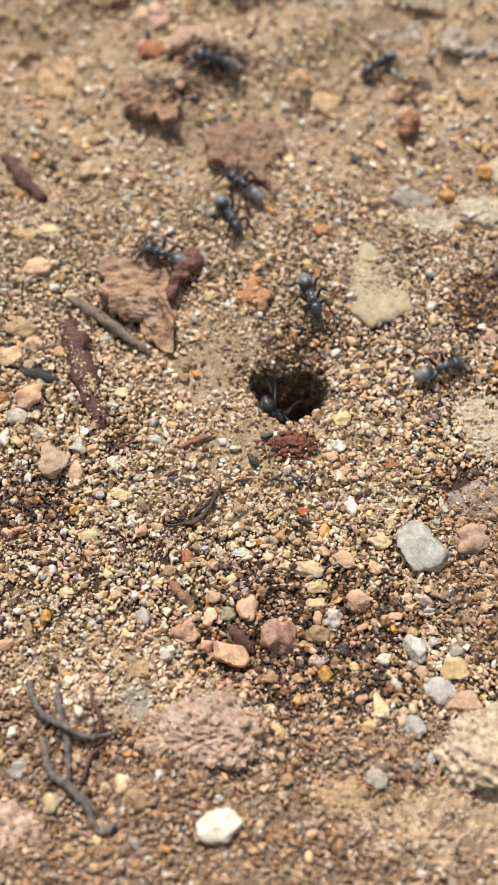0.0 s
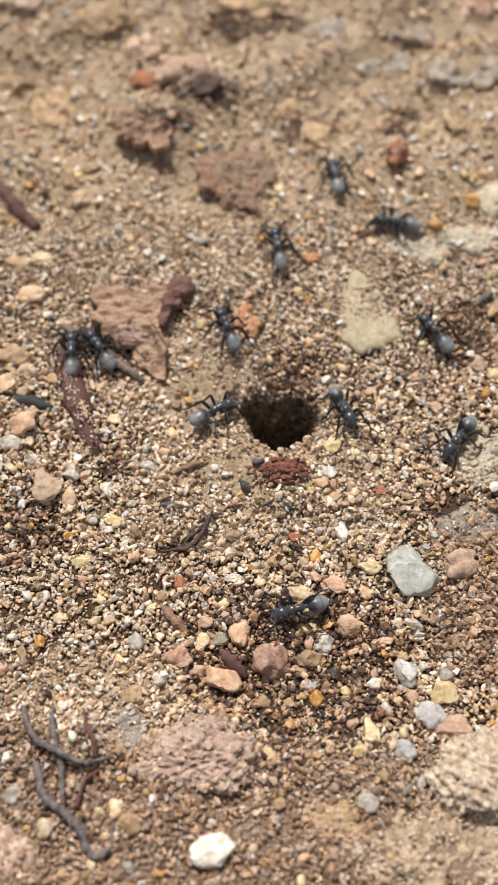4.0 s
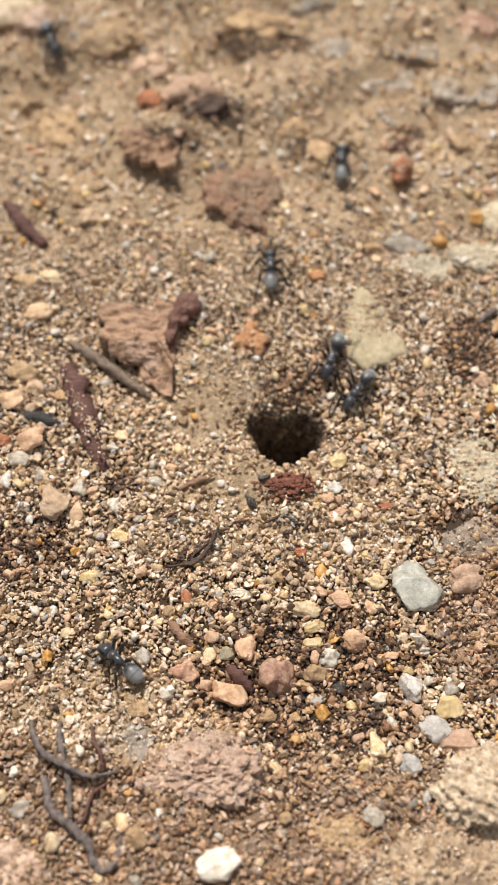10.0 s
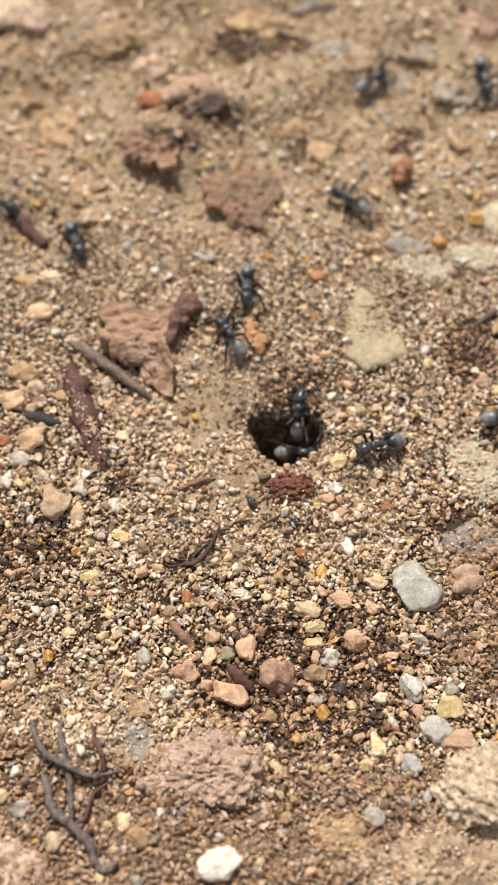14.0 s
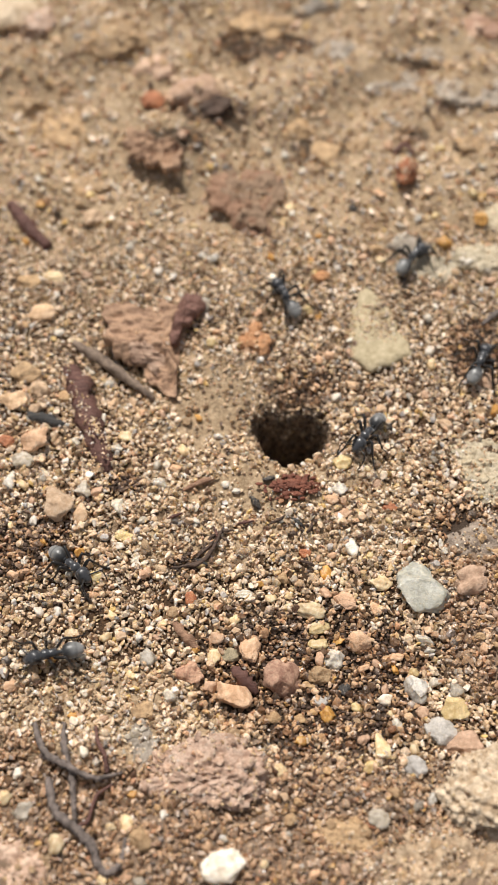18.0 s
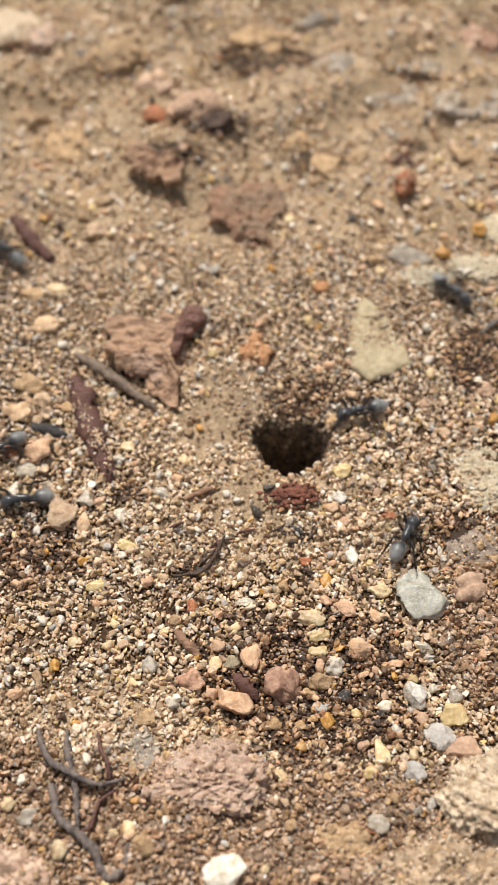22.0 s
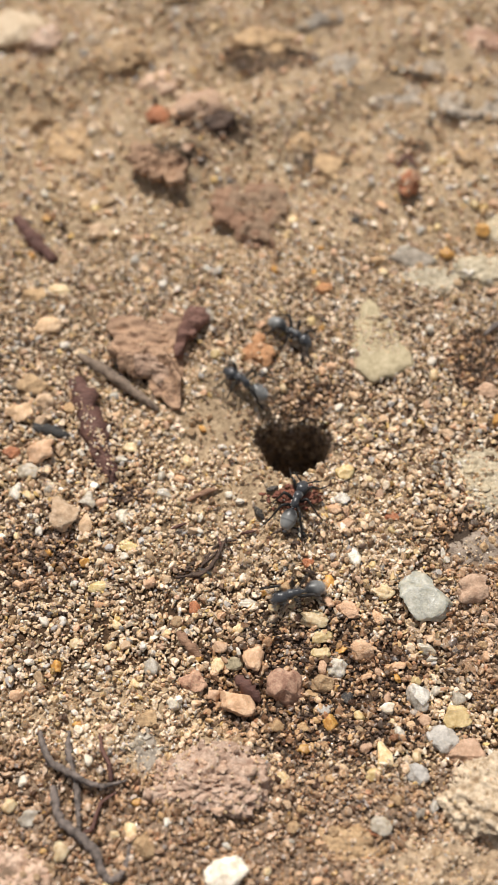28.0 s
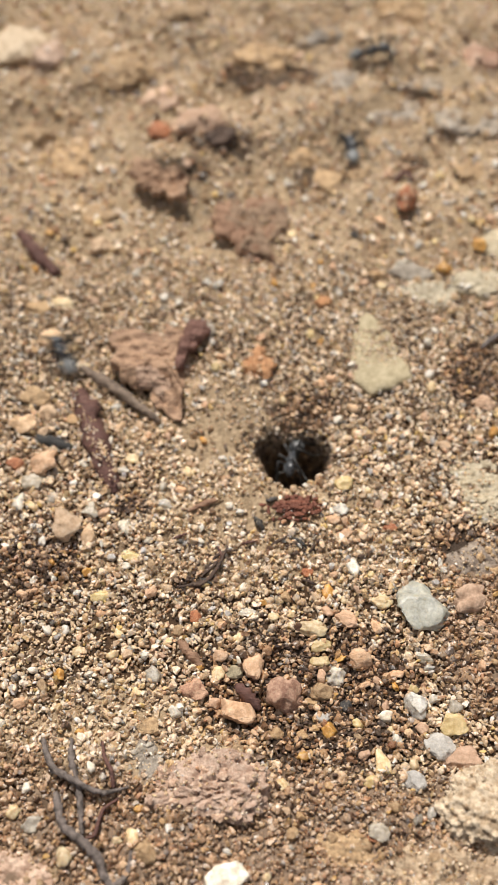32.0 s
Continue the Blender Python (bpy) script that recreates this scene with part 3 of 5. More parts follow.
pebble(8.9, -7.6, 1.95, 1.53, 0.76, "orange", 0.6, "small orange chip")
pebble(10.2, -9.2, 2.20, 1.39, 0.70, "orange", 0.6, "flat orange grain")
pebble(15.5, -8.4, 1.95, 1.14, 0.57, "brick", 0.5, "red-orange flat grain")
pebble(11.0, -13.4, 1.67, 2.51, 0.83, "white", 0.7, "pale glassy chip")
pebble(8.0, -16.4, 1.40, 1.83, 0.84, "amber", 0.3, "amber glassy grain")
pebble(28.1, 8.7, 2.75, 2.25, 1.35, "rust", 0.3, "brown rounded pebble")
pebble(22.6, 2.9, 2.30, 1.43, 0.86, "peach", 0.5, "small peach-coloured pebble")
pebble(30.0, 7.2, 2.05, 1.58, 0.95, "yellow", 0.3, "small yellow grain")
pebble(13.1, 35.3, 1.49, 1.27, 0.89, "dark", 0.3, "dark round grain")
pebble(-20.9, 34.0, 2.97, 2.58, 1.55, "peach", 0.4, "blurred peach-coloured pebble")
pebble(-11.7, -32.4, 2.51, 2.34, 1.17, "sandst", 0.4, "sandy orange lump")
pebble(-17.6, -3.0, 1.72, 1.53, 0.92, "cream", 0.2, "pale round grain")
pebble(-15.2, 0.9, 1.88, 1.42, 0.85, "cream", 0.4, "pale grain")
pebble(-17.6, 8.5, 1.38, 1.19, 0.72, "white", 0.5, "white quartz grain")
pebble(-22.6, 6.4, 2.05, 1.71, 1.03, "tan", 0.4, "tan grain")
pebble(-6.3, 19.8, 1.85, 2.33, 1.11, "grey", 0.4, "grey translucent pebble beside dry bark")
pebble(-3.0, 13.0, 0.97, 0.94, 0.56, "white", 0.2, "tiny white grain")
pebble(-28.6, 23.6, 3.32, 2.36, 1.42, "sandst", 0.4, "sandy stone")
pebble(-25.4, 24.5, 3.18, 1.84, 0.92, "cream", 0.5, "flat cream stone")
pebble(-34.8, 73.3, 10.89, 8.25, 3.71, "rockwhite", 0.5, "large pale rough stone")
pebble(-18.7, 64.8, 2.91, 2.34, 1.40, "chalk", 0.3, "pale blurred pebble")
pebble(21.4, -13.8, 0.90, 0.85, 0.59, "white", 0.2, "tiny white grain")
pebble(5.7, -14.1, 1.53, 1.23, 0.74, "brick", 0.4, "dark red grain")
pebble(1.8, -19.6, 1.50, 1.21, 0.72, "cream", 0.3, "cream grain")
pebble(10.0, -19.8, 2.76, 2.05, 1.23, "pink", 0.4, "pinkish sandy pebble")
pebble(13.4, -20.5, 1.25, 2.08, 0.63, "orange", 0.6, "small orange splinter")
pebble(9.7, -29.5, 1.47, 1.41, 0.85, "dark", 0.4, "dark grey grain")
pebble(4.8, -32.8, 1.45, 1.16, 0.70, "tan", 0.3, "tan grain")
pebble(2.0, -32.8, 1.81, 1.51, 0.90, "tan", 0.3, "tan pebble")
pebble(17.7, -32.4, 1.56, 1.62, 0.94, "rust", 0.3, "brown grain")
pebble(12.5, -43.7, 2.28, 2.23, 1.12, "grey", 0.5, "pale grey pebble half-buried")
pebble(11.9, -44.2, 1.37, 1.12, 0.56, "brick", 0.5, "red chip")
pebble(-19.8, -30.9, 2.40, 1.17, 0.59, "sandst", 0.4, "flat sandy lump")
pebble(-13.1, -28.5, 1.33, 1.17, 0.70, "cream", 0.3, "cream grain")
pebble(-19.8, -24.1, 1.47, 1.42, 0.85, "cream", 0.2, "cream round grain")
pebble(-11.4, -26.6, 2.08, 2.15, 1.04, "grey", 0.4, "pale translucent grain")
pebble(-21.5, -21.5, 1.24, 1.31, 0.74, "chalk", 0.3, "white grain")
pebble(-14.5, -12.1, 2.57, 1.51, 0.75, "glassy", 0.4, "yellow glassy grain")
pebble(-8.8, -21.3, 1.62, 1.44, 0.86, "tan", 0.3, "tan grain")

# ---- larger stones and clods ----


def grain_mesh(name, where, size, level, seed, material=None):
    """One mesh of angular grains at the given places, in millimetres."""
    rng = np.random.RandomState(seed)
    shapes = np.array([stone_shape(1, rng.uniform(0.5, 0.95), rng.uniform(0.4, 0.8), seed * 31 + k, rng.uniform(0.8, 1.35), level, 0.25, 0.0)[0] for k in range(16)])
    face = np.array(BALLS[level][1])
    n = len(where)
    q = rng.normal(size=(n, 4))
    q /= np.linalg.norm(q, axis=1)[:, None]
    a, b, c, d = q.T
    turn = np.stack([1 - 2 * (c * c + d * d), 2 * (b * c - a * d), 2 * (b * d + a * c), 2 * (b * c + a * d), 1 - 2 * (b * b + d * d), 2 * (c * d - a * b),
                     2 * (b * d - a * c), 2 * (c * d + a * b), 1 - 2 * (b * b + c * c)], -1).reshape(n, 3, 3)
    v = shapes[rng.randint(16, size=n)] * size[:, None, None]
    v = np.einsum("nij,nkj->nki", turn, v) + where[:, None]
    k = shapes.shape[1]
    f = (face[None] + (np.arange(n) * k)[:, None, None]).reshape(-1, 3)
    me = bpy.data.meshes.new(name)
    me.vertices.add(n * k)
    me.vertices.foreach_set("co", (v * MM).astype(np.float32).ravel())
    me.loops.add(f.size)
    me.loops.foreach_set("vertex_index", f.astype(np.int32).ravel())
    me.polygons.add(len(f))
    me.polygons.foreach_set("loop_start", np.arange(0, f.size, 3, dtype=np.int32))
    me.polygons.foreach_set("use_smooth", np.full(len(f), False))
    me.update(calc_edges=True)
    me.materials.append(material or SAND)
    return me


def lumped(name, x, y, w, d, h, colour, label, category, seed, sunk, lumps, lump_size, angular=0.5, crumb=None, sand=1.8):
    """A half-buried core with crusty lumps grown on it, each a part."""
    rng = random.Random(seed)
    thing = tagged(rest(new(name), x, y, sunk), label, category)
    core = stone_shape(w, d, h, seed, angular, 5 if y < 20 else 4, 0.5, 0.16)
    part("core", core, MATS[colour], thing)
    TAKEN.append((x, y, w * 0.36, d * 0.36))
    top = core[0][core[0][:, 2] > -0.15 * h]
    for i in range(lumps):
        v = top[rng.randrange(len(top))]
        s = lump_size * rng.uniform(0.5, 1.5)
        shape = stone_shape(s, s * rng.uniform(0.6, 1), s * rng.uniform(0.35, 0.6), seed * 40 + i, 0.8, 3 if y < 20 else 2, 0.5, 0.14)
        part("lump", shape, MATS[crumb if crumb and rng.random() < 0.4 else colour], thing, "", pose(v[0] * 0.96 * MM, v[1] * 0.96 * MM, v[2] * 0.9 * MM, rng.uniform(-25, 25), rng.uniform(-25, 25), rng.uniform(0, 360)))
    n = int(w * d * sand)
    pick = np.random.RandomState(seed)
    spots = top[pick.randint(len(top), size=n)] + pick.normal(0, 0.12, (n, 3))
    me = grain_mesh("clinging_sand", spots, pick.uniform(0.2, 0.75, n), 1, seed + 900)
    grit = new("clinging_sand", me)
    grit.parent = thing
    return thing


def crag(name, x, y, w, d, h, colour, label, category, seed, sunk, level=5, craggy=0.5, chips=6, chip=None, sand=1.5):
    """A weathered lump of crust or stone: one pitted body, a few loose chips and clinging sand."""
    rng = np.random.RandomState(seed)
    thing = tagged(rest(new(name), x, y, sunk), label, category)
    o = Vector(rng.uniform(-50, 50, 3))
    v = BALLS[level][0].copy()
    for _ in range(5):
        n = rng.normal(size=3)
        n /= np.linalg.norm(n)
        v -= np.maximum(v @ n - rng.uniform(0.7, 0.9), 0)[:, None] * n * 0.8
    v[:, 2] = np.where(v[:, 2] > 0.45, 0.45 + (v[:, 2] - 0.45) * 0.35, v[:, 2])
    out = []
    for p in v:
        q = Vector((p[0] * w / 2, p[1] * d / 2, p[2] * h / 2))
        lift = 0.9 * noise.noise(q * 0.22 + o) + 0.7 * noise.fractal(q * 0.55 + o, 0.8, 2.1, 3) + 0.9 * (0.3 - abs(noise.noise(q * 0.7 - o))) + 0.9 * (0.25 - abs(noise.noise(q * 1.4 + o))) + 0.3 * noise.noise(q * 2.6 + o) + 0.22 * noise.noise(q * 5.5 - o)
        side = Vector((p[0], p[1], p[2] * 0.8 + 0.25)).normalized()
        out.append(tuple(q + side * lift * craggy))
    part("body", (out, BALLS[level][1]), MATS[colour], thing)
    TAKEN.append((x, y, w * 0.4, d * 0.4))
    pts = np.array(out)
    top = pts[pts[:, 2] > 0.1 * h]
    for k in range(chips):
        p, size = top[rng.randint(len(top))], rng.uniform(0.7, 1.5)
        part("chip", stone_shape(size, size * 0.8, size * 0.5, seed * 40 + k, 0.8, 3, 0.4, 0.1), MATS[chip or colour], thing, "", pose(p[0] * MM, p[1] * MM, p[2] * MM, rng.uniform(-25, 25), rng.uniform(-25, 25), rng.uniform(0, 360)))
    n = int(w * d * sand)
    spots = top[rng.randint(len(top), size=n)] + rng.normal(0, 0.1, (n, 3))
    grit = new("clinging_sand", grain_mesh("clinging_sand", spots, rng.uniform(0.18, 0.6, n), 1, seed + 900))
    grit.parent = thing
    return thing


crag("rock", 25.9, -41.6, 14.0, 10.0, 6.5, "rockwhite", "large cream-white crusty rock half sunk in sand", "rock", 11, -0.3, 6, 1.2, 14, "rockwhite", 0.9)
crag("rock", 18.6, -48.6, 18.0, 9.0, 3.0, "rockpale", "low beige sandy crust at the foot of a rock", "rock", 26, 0.5, 6, 1.1, 30, "sandst", 6.0)
crag("clod", -4.6, -39.2, 14.5, 6.4, 3.2, "clodpink", "flat pinkish-brown crumbly clod half buried in sand", "clod", 12, 0.0, 6, 1.1, 30, "clodpink", 2.4)
crag("clod", -12.0, -36.2, 4.6, 5.6, 2.2, "clodgrey", "grey crumbly clod dusted with sand", "clod", 13, 0.3, 5, 0.4, 6, "grey", 4.0)
crag("clod", -24.5, -48.2, 8.0, 6.0, 2.6, "clodpink", "dark pinkish-brown crust of earth", "clod", 27, 0.4, 5, 0.6, 6, "sandst", 2.0)
crag("clod", 9.5, -45.5, 8.5, 5.0, 2.0, "sandst", "low sandy crust of earth", "clod", 28, 0.5, 5, 0.6, 8, "tan", 3.5)
crag("rock", 27.6, -2.4, 10.5, 9.5, 2.0, "crustpale", "flat pale yellowish crust of stone flush with sand", "rock", 14, 0.35, 6, 0.6, 8, "crustpale", 3.0)
crag("soil_crust", 25.2, -12.2, 11.0, 7.0, 1.6, "crustgrey", "flat grey-brown crust of hard soil", "soil", 36, 0.45, 5, 0.55, 10, "sandst", 5.0)
crag("rock", 30.0, 27.2, 8.4, 4.6, 2.8, "crustpale", "pale crusty stone beside grey chips", "rock", 15, 0.0, 5, 0.6, 5, "chalk", 1.0)
crag("rock", 22.4, 25.8, 8.0, 4.4, 1.8, "crustpale", "low pale crusty stone in sand", "rock", 16, 0.2, 5, 0.5, 5, "sandst", 1.8)
crag("rock", 32.2, 33.6, 5.0, 5.0, 2.8, "crustpale", "pale rough stone among sand", "rock", 17, 0.1, 4, 0.5, 3)
for k, (x, y, w, d) in enumerate(((31.0, 56.5, 11.0, 6.0), (19.5, 60.5, 9.0, 5.0), (27.0, 64.5, 12.0, 5.0), (12.5, 65.0, 8.0, 5.0))):
    crag("rock", x, y, w, d, 2.0, "farstone", "low grey-beige weathered stone in pale sand", "rock", 80 + k, 0.55, 5, 0.8, 14, "sandst", 4.5)
lumped("brick_chip", -0.1, 14.6, 4.8, 5.0, 2.2, "orange2", "flat bright orange chip of brick dusted with sand", "stone", 30, -0.3, 10, 0.9, 0.9, "orange", 1.2)
lumped("clod", 20.3, 40.6, 3.1, 4.4, 3.4, "brick", "rounded red-brown clod of earth", "clod", 18, -0.9, 6, 0.9, 0.3, "redbrown")
lumped("clod", -8.2, 54.0, 8.2, 5.6, 4.4, "pink", "pinkish lump of earth with a shaded foot", "clod", 19, -1.1, 12, 2.0, 0.4, "peach")
lumped("clod", -20.0, 66.0, 11.0, 7.0, 3.4, "sandst", "sandy clod of dry earth", "clod", 22, 0.2, 20, 1.9, 0.4, "tan")
lumped("clod", 33.5, 70.0, 9.0, 5.0, 3.0, "redbrown", "dark reddish clod of earth", "clod", 24, 0.2, 13, 1.8, 0.4, "clodpink")
lumped("clod", 0.5, 70.0, 12.0, 6.0, 2.6, "sandst", "wide sandy clod of dry earth", "clod", 25, 0.3, 18, 1.9, 0.4, "clodpink")
lumped("clod", -25.0, 50.0, 9.0, 6.0, 2.4, "sandst", "low sandy clod of earth", "clod", 29, 0.3, 17, 1.6, 0.4, "tan")

for i, (x, y, w, d, h, colour) in enumerate(((-33, 56, 8, 5, 3, "sandst"), (-14, 60, 6, 4, 2.6, "clodpink"), (6, 50, 5, 3.5, 2, "sandst"), (14, 47, 4, 3, 2, "tan"), (-30, 70, 8, 5, 3.4, "clodpink"),
                                            (10, 76, 9, 5, 3, "clodgrey"), (22, 80, 8, 5, 3, "sandst"), (-10, 78, 8, 5, 3, "sandst"), (36, 52, 5, 4, 2.4, "clodpink"), (-22, 40, 5, 4, 1.8, "sandst"), (30, 46, 5, 3.4, 2, "sandst"))):
    lumped("clod", x, y, w, d, h, colour, "crumbly dry clod of sandy earth", "clod", 70 + i, h * 0.1, 8, 1.5, 0.4, "tan")


def grit_on(x, y, spread, number, turn, seed):
    """White and tan grains stuck to a thing, counted with the sand."""
    rng = np.random.RandomState(seed)
    u, v = rng.normal(0, spread[0], number), rng.normal(0, spread[1], number)
    c, s = math.cos(radians(turn)), math.sin(radians(turn))
    px, py = x + u * c - v * s, y + u * s + v * c
    where = np.stack([px, py, ground(px, py) + spread[2] - (v / spread[1]) ** 2 * 0.25], -1)
    tagged(new("stuck_sand", grain_mesh("stuck_sand", where, rng.uniform(0.2, 0.5, number), 1, seed)), "pale grains of sand stuck on dark bark", "sand", kind="stuff")


def flake(x, y, outline, thick, relief, colour, label, seed, layers, **more):
    """A bark flake of several thin layers, the upper ones smaller and shifted."""
    rng = random.Random(seed)
    thing = tagged(rest(new("bark_flake"), x, y, -0.2), label, "bark")
    size = sum(math.hypot(*p) for p in outline) / len(outline)
    TAKEN.append((x, y, size * 0.7, size * 0.7))
    for i in range(layers):
        k = 1 - 0.17 * i
        ox, oy = rng.uniform(-0.6, 0.6) * i, rng.uniform(-0.2, 0.6) * i
        edge = [(px * k * rng.uniform(0.85, 1.1), py * k * rng.uniform(0.85, 1.1)) for px, py in outline] if i else outline
        part("layer", slab_shape(edge, thick, relief, seed + 7 * i, 22, 120, **more), MATS[colour if i % 2 == 0 else colour + "_pale"], thing, "", pose(ox * MM, oy * MM, i * thick * 0.75 * MM, rng.uniform(-4, 4), rng.uniform(-4, 4), rng.uniform(-8, 8) * i))
    return thing


def slab(name, x, y, outline, thick, relief, colour, label, category, seed, sunk=0.0, keep=None, **more):
    ob = new(name, mesh_of(name, *slab_shape(outline, thick, relief, seed, **more), MATS[colour]))
    size = sum(math.hypot(*p) for p in outline) / len(outline) * 0.75
    rest(ob, x, y, sunk, 0, keep or (size, size))
    return tagged(ob, label, category)


slab("flat_stone", 15.3, 15.6, [(-1.9, 7.2), (-0.4, 6.4), (1.1, 4.9), (2.1, 3.2), (2.3, 0.3), (3.8, -3.1), (2.7, -3.8), (0.9, -4.8), (-0.9, -5.7), (-2.9, -4.0), (-3.3, -1.5), (-3.4, 1.6), (-2.4, 4.1)], 0.8, 0.2, "flatyellow",
     "flat yellow-green stone set flush in the sand", "stone", 31, 0.36, (2.9, 5.8))

TAKEN.append((14.1, 20.4, 1.5, 2.4))


def bark_sheet():
    """A torn sheet of bark: its near edge rolls up into a fluted lip, a dark rim stands on one side, sand fills the hollow."""
    thing = tagged(rest(new("bark_flake"), -13.0, 14.5, -0.2), "wrinkled reddish-brown flake of dry bark with a curled lip", "bark")

    def sheet(x, y):
        lip = float(np.interp(x, [-4.6, -2.0, -0.5, 1.4, 2.9, 4.0], [-1.5, -1.8, -0.9, -1.3, -3.6, -6.0]))
        d = y - lip
        z = 1.7 * math.exp(-((d / 1.3) ** 2)) + 0.25
        flute = 0.5 + 0.5 * math.tanh(0.8 - d)
        z += 0.38 * flute * (0.4 + noise.noise(Vector((x, y, 7)) * 0.6)) * math.sin(5.2 * x + 1.7 * y + 3 * noise.noise(Vector((x * 0.5, y * 0.5, 1))))
        z += 0.3 * (1 - flute) * (0.3 + noise.noise(Vector((x, y, 8)) * 0.5)) * math.sin(4.6 * y - 0.9 * x + 4 * noise.noise(Vector((x * 0.35, y * 0.35, 4))))
        return z + 0.5 * max(0.0, (-2.0 - x) / 3.0)

    def rim(x, y):
        return 1.5 - 0.5 * (x - 0.4 * y) ** 2 * 0.4 + 0.2 * math.sin(3.5 * y + 2 * noise.noise(Vector((x, y, 2))))

    part("sheet", slab_shape([(-5.8, 5.0), (-3.2, 5.4), (-1.0, 4.5), (0.7, 5.0), (2.3, 7.0), (4.1, 6.5), (3.7, 4.1), (4.4, 0.0), (3.8, -2.0), (3.7, -4.6), (3.5, -8.0), (2.8, -8.0), (1.1, -6.5), (-0.2, -5.4), (-0.4, -4.0), (-2.1, -3.7), (-3.7, -3.2), (-3.9, -1.7), (-5.3, -1.2), (-5.1, 1.0), (-5.2, 2.2)],
                             0.35, 0.25, 32, 34, 150, crumple=0.3, ragged=0.12, bow=sheet), MATS["bark_red"], thing)
    part("rim", slab_shape([(-0.7, 3.0), (0.9, 3.4), (2.4, 2.2), (2.0, 0.9), (1.0, -0.1), (-0.2, -1.6), (-0.6, -4.2), (-1.4, -4.4), (-1.2, -1.0), (-0.8, 1.0)], 0.4, 0.3, 33, 20, 90, crumple=0.3, ragged=0.2, bow=rim),
         MATS["bark_dark_pale"], thing, "dark curled rim of the bark", pose(4.5 * MM, 2.6 * MM, 0.2 * MM))
    part("tongue", slab_shape([(-3.0, 1.2), (-1.0, 1.6), (1.0, 0.8), (2.9, -1.6), (3.0, -3.4), (1.6, -2.2), (0.2, -0.8), (-1.6, -0.8), (-2.8, -0.2)], 0.3, 0.2, 37, 20, 90, crumple=0.25, ridge=0.3, ridge_turn=0.4, ragged=0.15),
         MATS["bark_red_pale"], thing, "pale grey-brown fold of the bark's edge", pose(-0.1 * MM, -3.0 * MM, 1.35 * MM, 34, 0, -8))
    TAKEN.append((-13.0, 14.6, 4.6, 4.2))
    TAKEN.append((-10.4, 8.6, 1.6, 2.6))


bark_sheet()
grit_on(-12.6, 14.8, (1.5, 0.9, 1.0), 130, -20, 66)
flake(-13.2, 43.6, [(-3.4, 3.6), (-2.4, -1.4), (0.5, -2.4), (3.2, -3.2), (3.6, 0.2), (0, 1.0)], 0.7, 0.6, "bark_red", "red-brown chip of dry bark", 34, 1, crumple=0.6, curl=0.8, ragged=0.25)
flake(-0.8, 36.8, [(-4.6, 5.4), (-1, 4.2), (2.6, 5.4), (3.4, -2.8), (2.4, -5.4), (0.8, -5.4), (-3.2, -2.4)], 0.35, 0.7, "bark_brown", "dull red-brown flake of bark sunk in the sand", 35, 2, crumple=0.5, ridge=0.1, ridge_turn=2.6, curl=-0.5, ragged=0.25)
grit_on(-1.0, 37.4, (2.4, 2.6, 1.0), 240, 0, 65)
# no bark here: a dark slab added as the shadow beside the pinkish clod
slab("bark_flake", -5.4, 51.4, [(-2.6, 0.6), (1, 1.6), (2.6, 1.4), (1.6, -0.6), (-1.4, -1.0)], 0.8, 0.4, "humus", "dark slab in place of the shadow under a lump of earth", "bark", 38, -0.1)


def stick(name, points, radii, colour, label, category, seed, lift=0.0, bumpy=0.12, sides=9):
    """A rod along points (x, y, height over the ground), with a swelling and a taper."""
    pts = curve_points([(x, y, float(ground(x, y)) + z) for x, y, z in points], 7)
    n = len(pts)
    r = [float(np.interp(i / (n - 1), np.linspace(0, 1, len(radii)), radii)) for i in range(n)]
    ob = new(name, mesh_of(name, *tube_shape(pts, r, sides, bumpy, seed), MATS[colour]))
    return tagged(ob, label, category)


stick("twig", [(-22.2, 14.3, 0.6), (-17.6, 10.8, 0.8), (-12.0, 6.0, 0.6)], [0.4, 0.8, 0.72, 0.62, 0.3], "twig_grey", "dry grey-brown twig lying against bark", "twig", 1, bumpy=0.28)
stick("bark_strip", [(-22.3, 10.4, 0.4), (-20.6, 6.4, 0.5), (-18.8, 1.0, 0.4), (-16.8, -3.9, 0.0)], [1.0, 1.5, 1.5, 1.4, 0.7], "bark_dark", "dark red-brown strip of rotten bark dusted with sand", "bark", 2, bumpy=0.34)
stick("charcoal", [(-26.9, 3.8, 0.3), (-24.6, 3.0, 0.4), (-22.5, 2.4, 0.2)], [0.5, 0.8, 0.4], "charcoal", "small black piece of charred wood", "charcoal", 3, bumpy=0.3)
stick("wood_chip", [(-8.8, -22.6, 0.3), (-7.6, -24.0, 0.6), (-6.1, -25.7, 0.4)], [0.3, 0.62, 0.6, 0.25], "bark_brown", "small brown splinter of wood", "wood chip", 16, bumpy=0.45, sides=6)
stick("wood_chip", [(-2.3, -27.4, 0.5), (-1.2, -28.6, 0.9), (0.3, -30.1, 0.5)], [0.4, 0.8, 0.75, 0.35], "bark_dark", "dark purple-brown chip of bark", "wood chip", 17, bumpy=0.3, sides=6)
stick("root", [(-22.8, -34.1, 0.65), (-22.2, -35.7, 0.95), (-21.2, -37.6, 1.15), (-19.1, -38.9, 1.35), (-17.3, -39.8, 1.25), (-15.8, -40.1, 1.15), (-14.7, -39.8, 0.95), (-13.4, -39.3, 0.55)], [0.22, 0.33, 0.35, 0.33, 0.32, 0.27, 0.22, 0.11], "root_dark", "thin curved grey rootlet", "root", 4, bumpy=0.35)
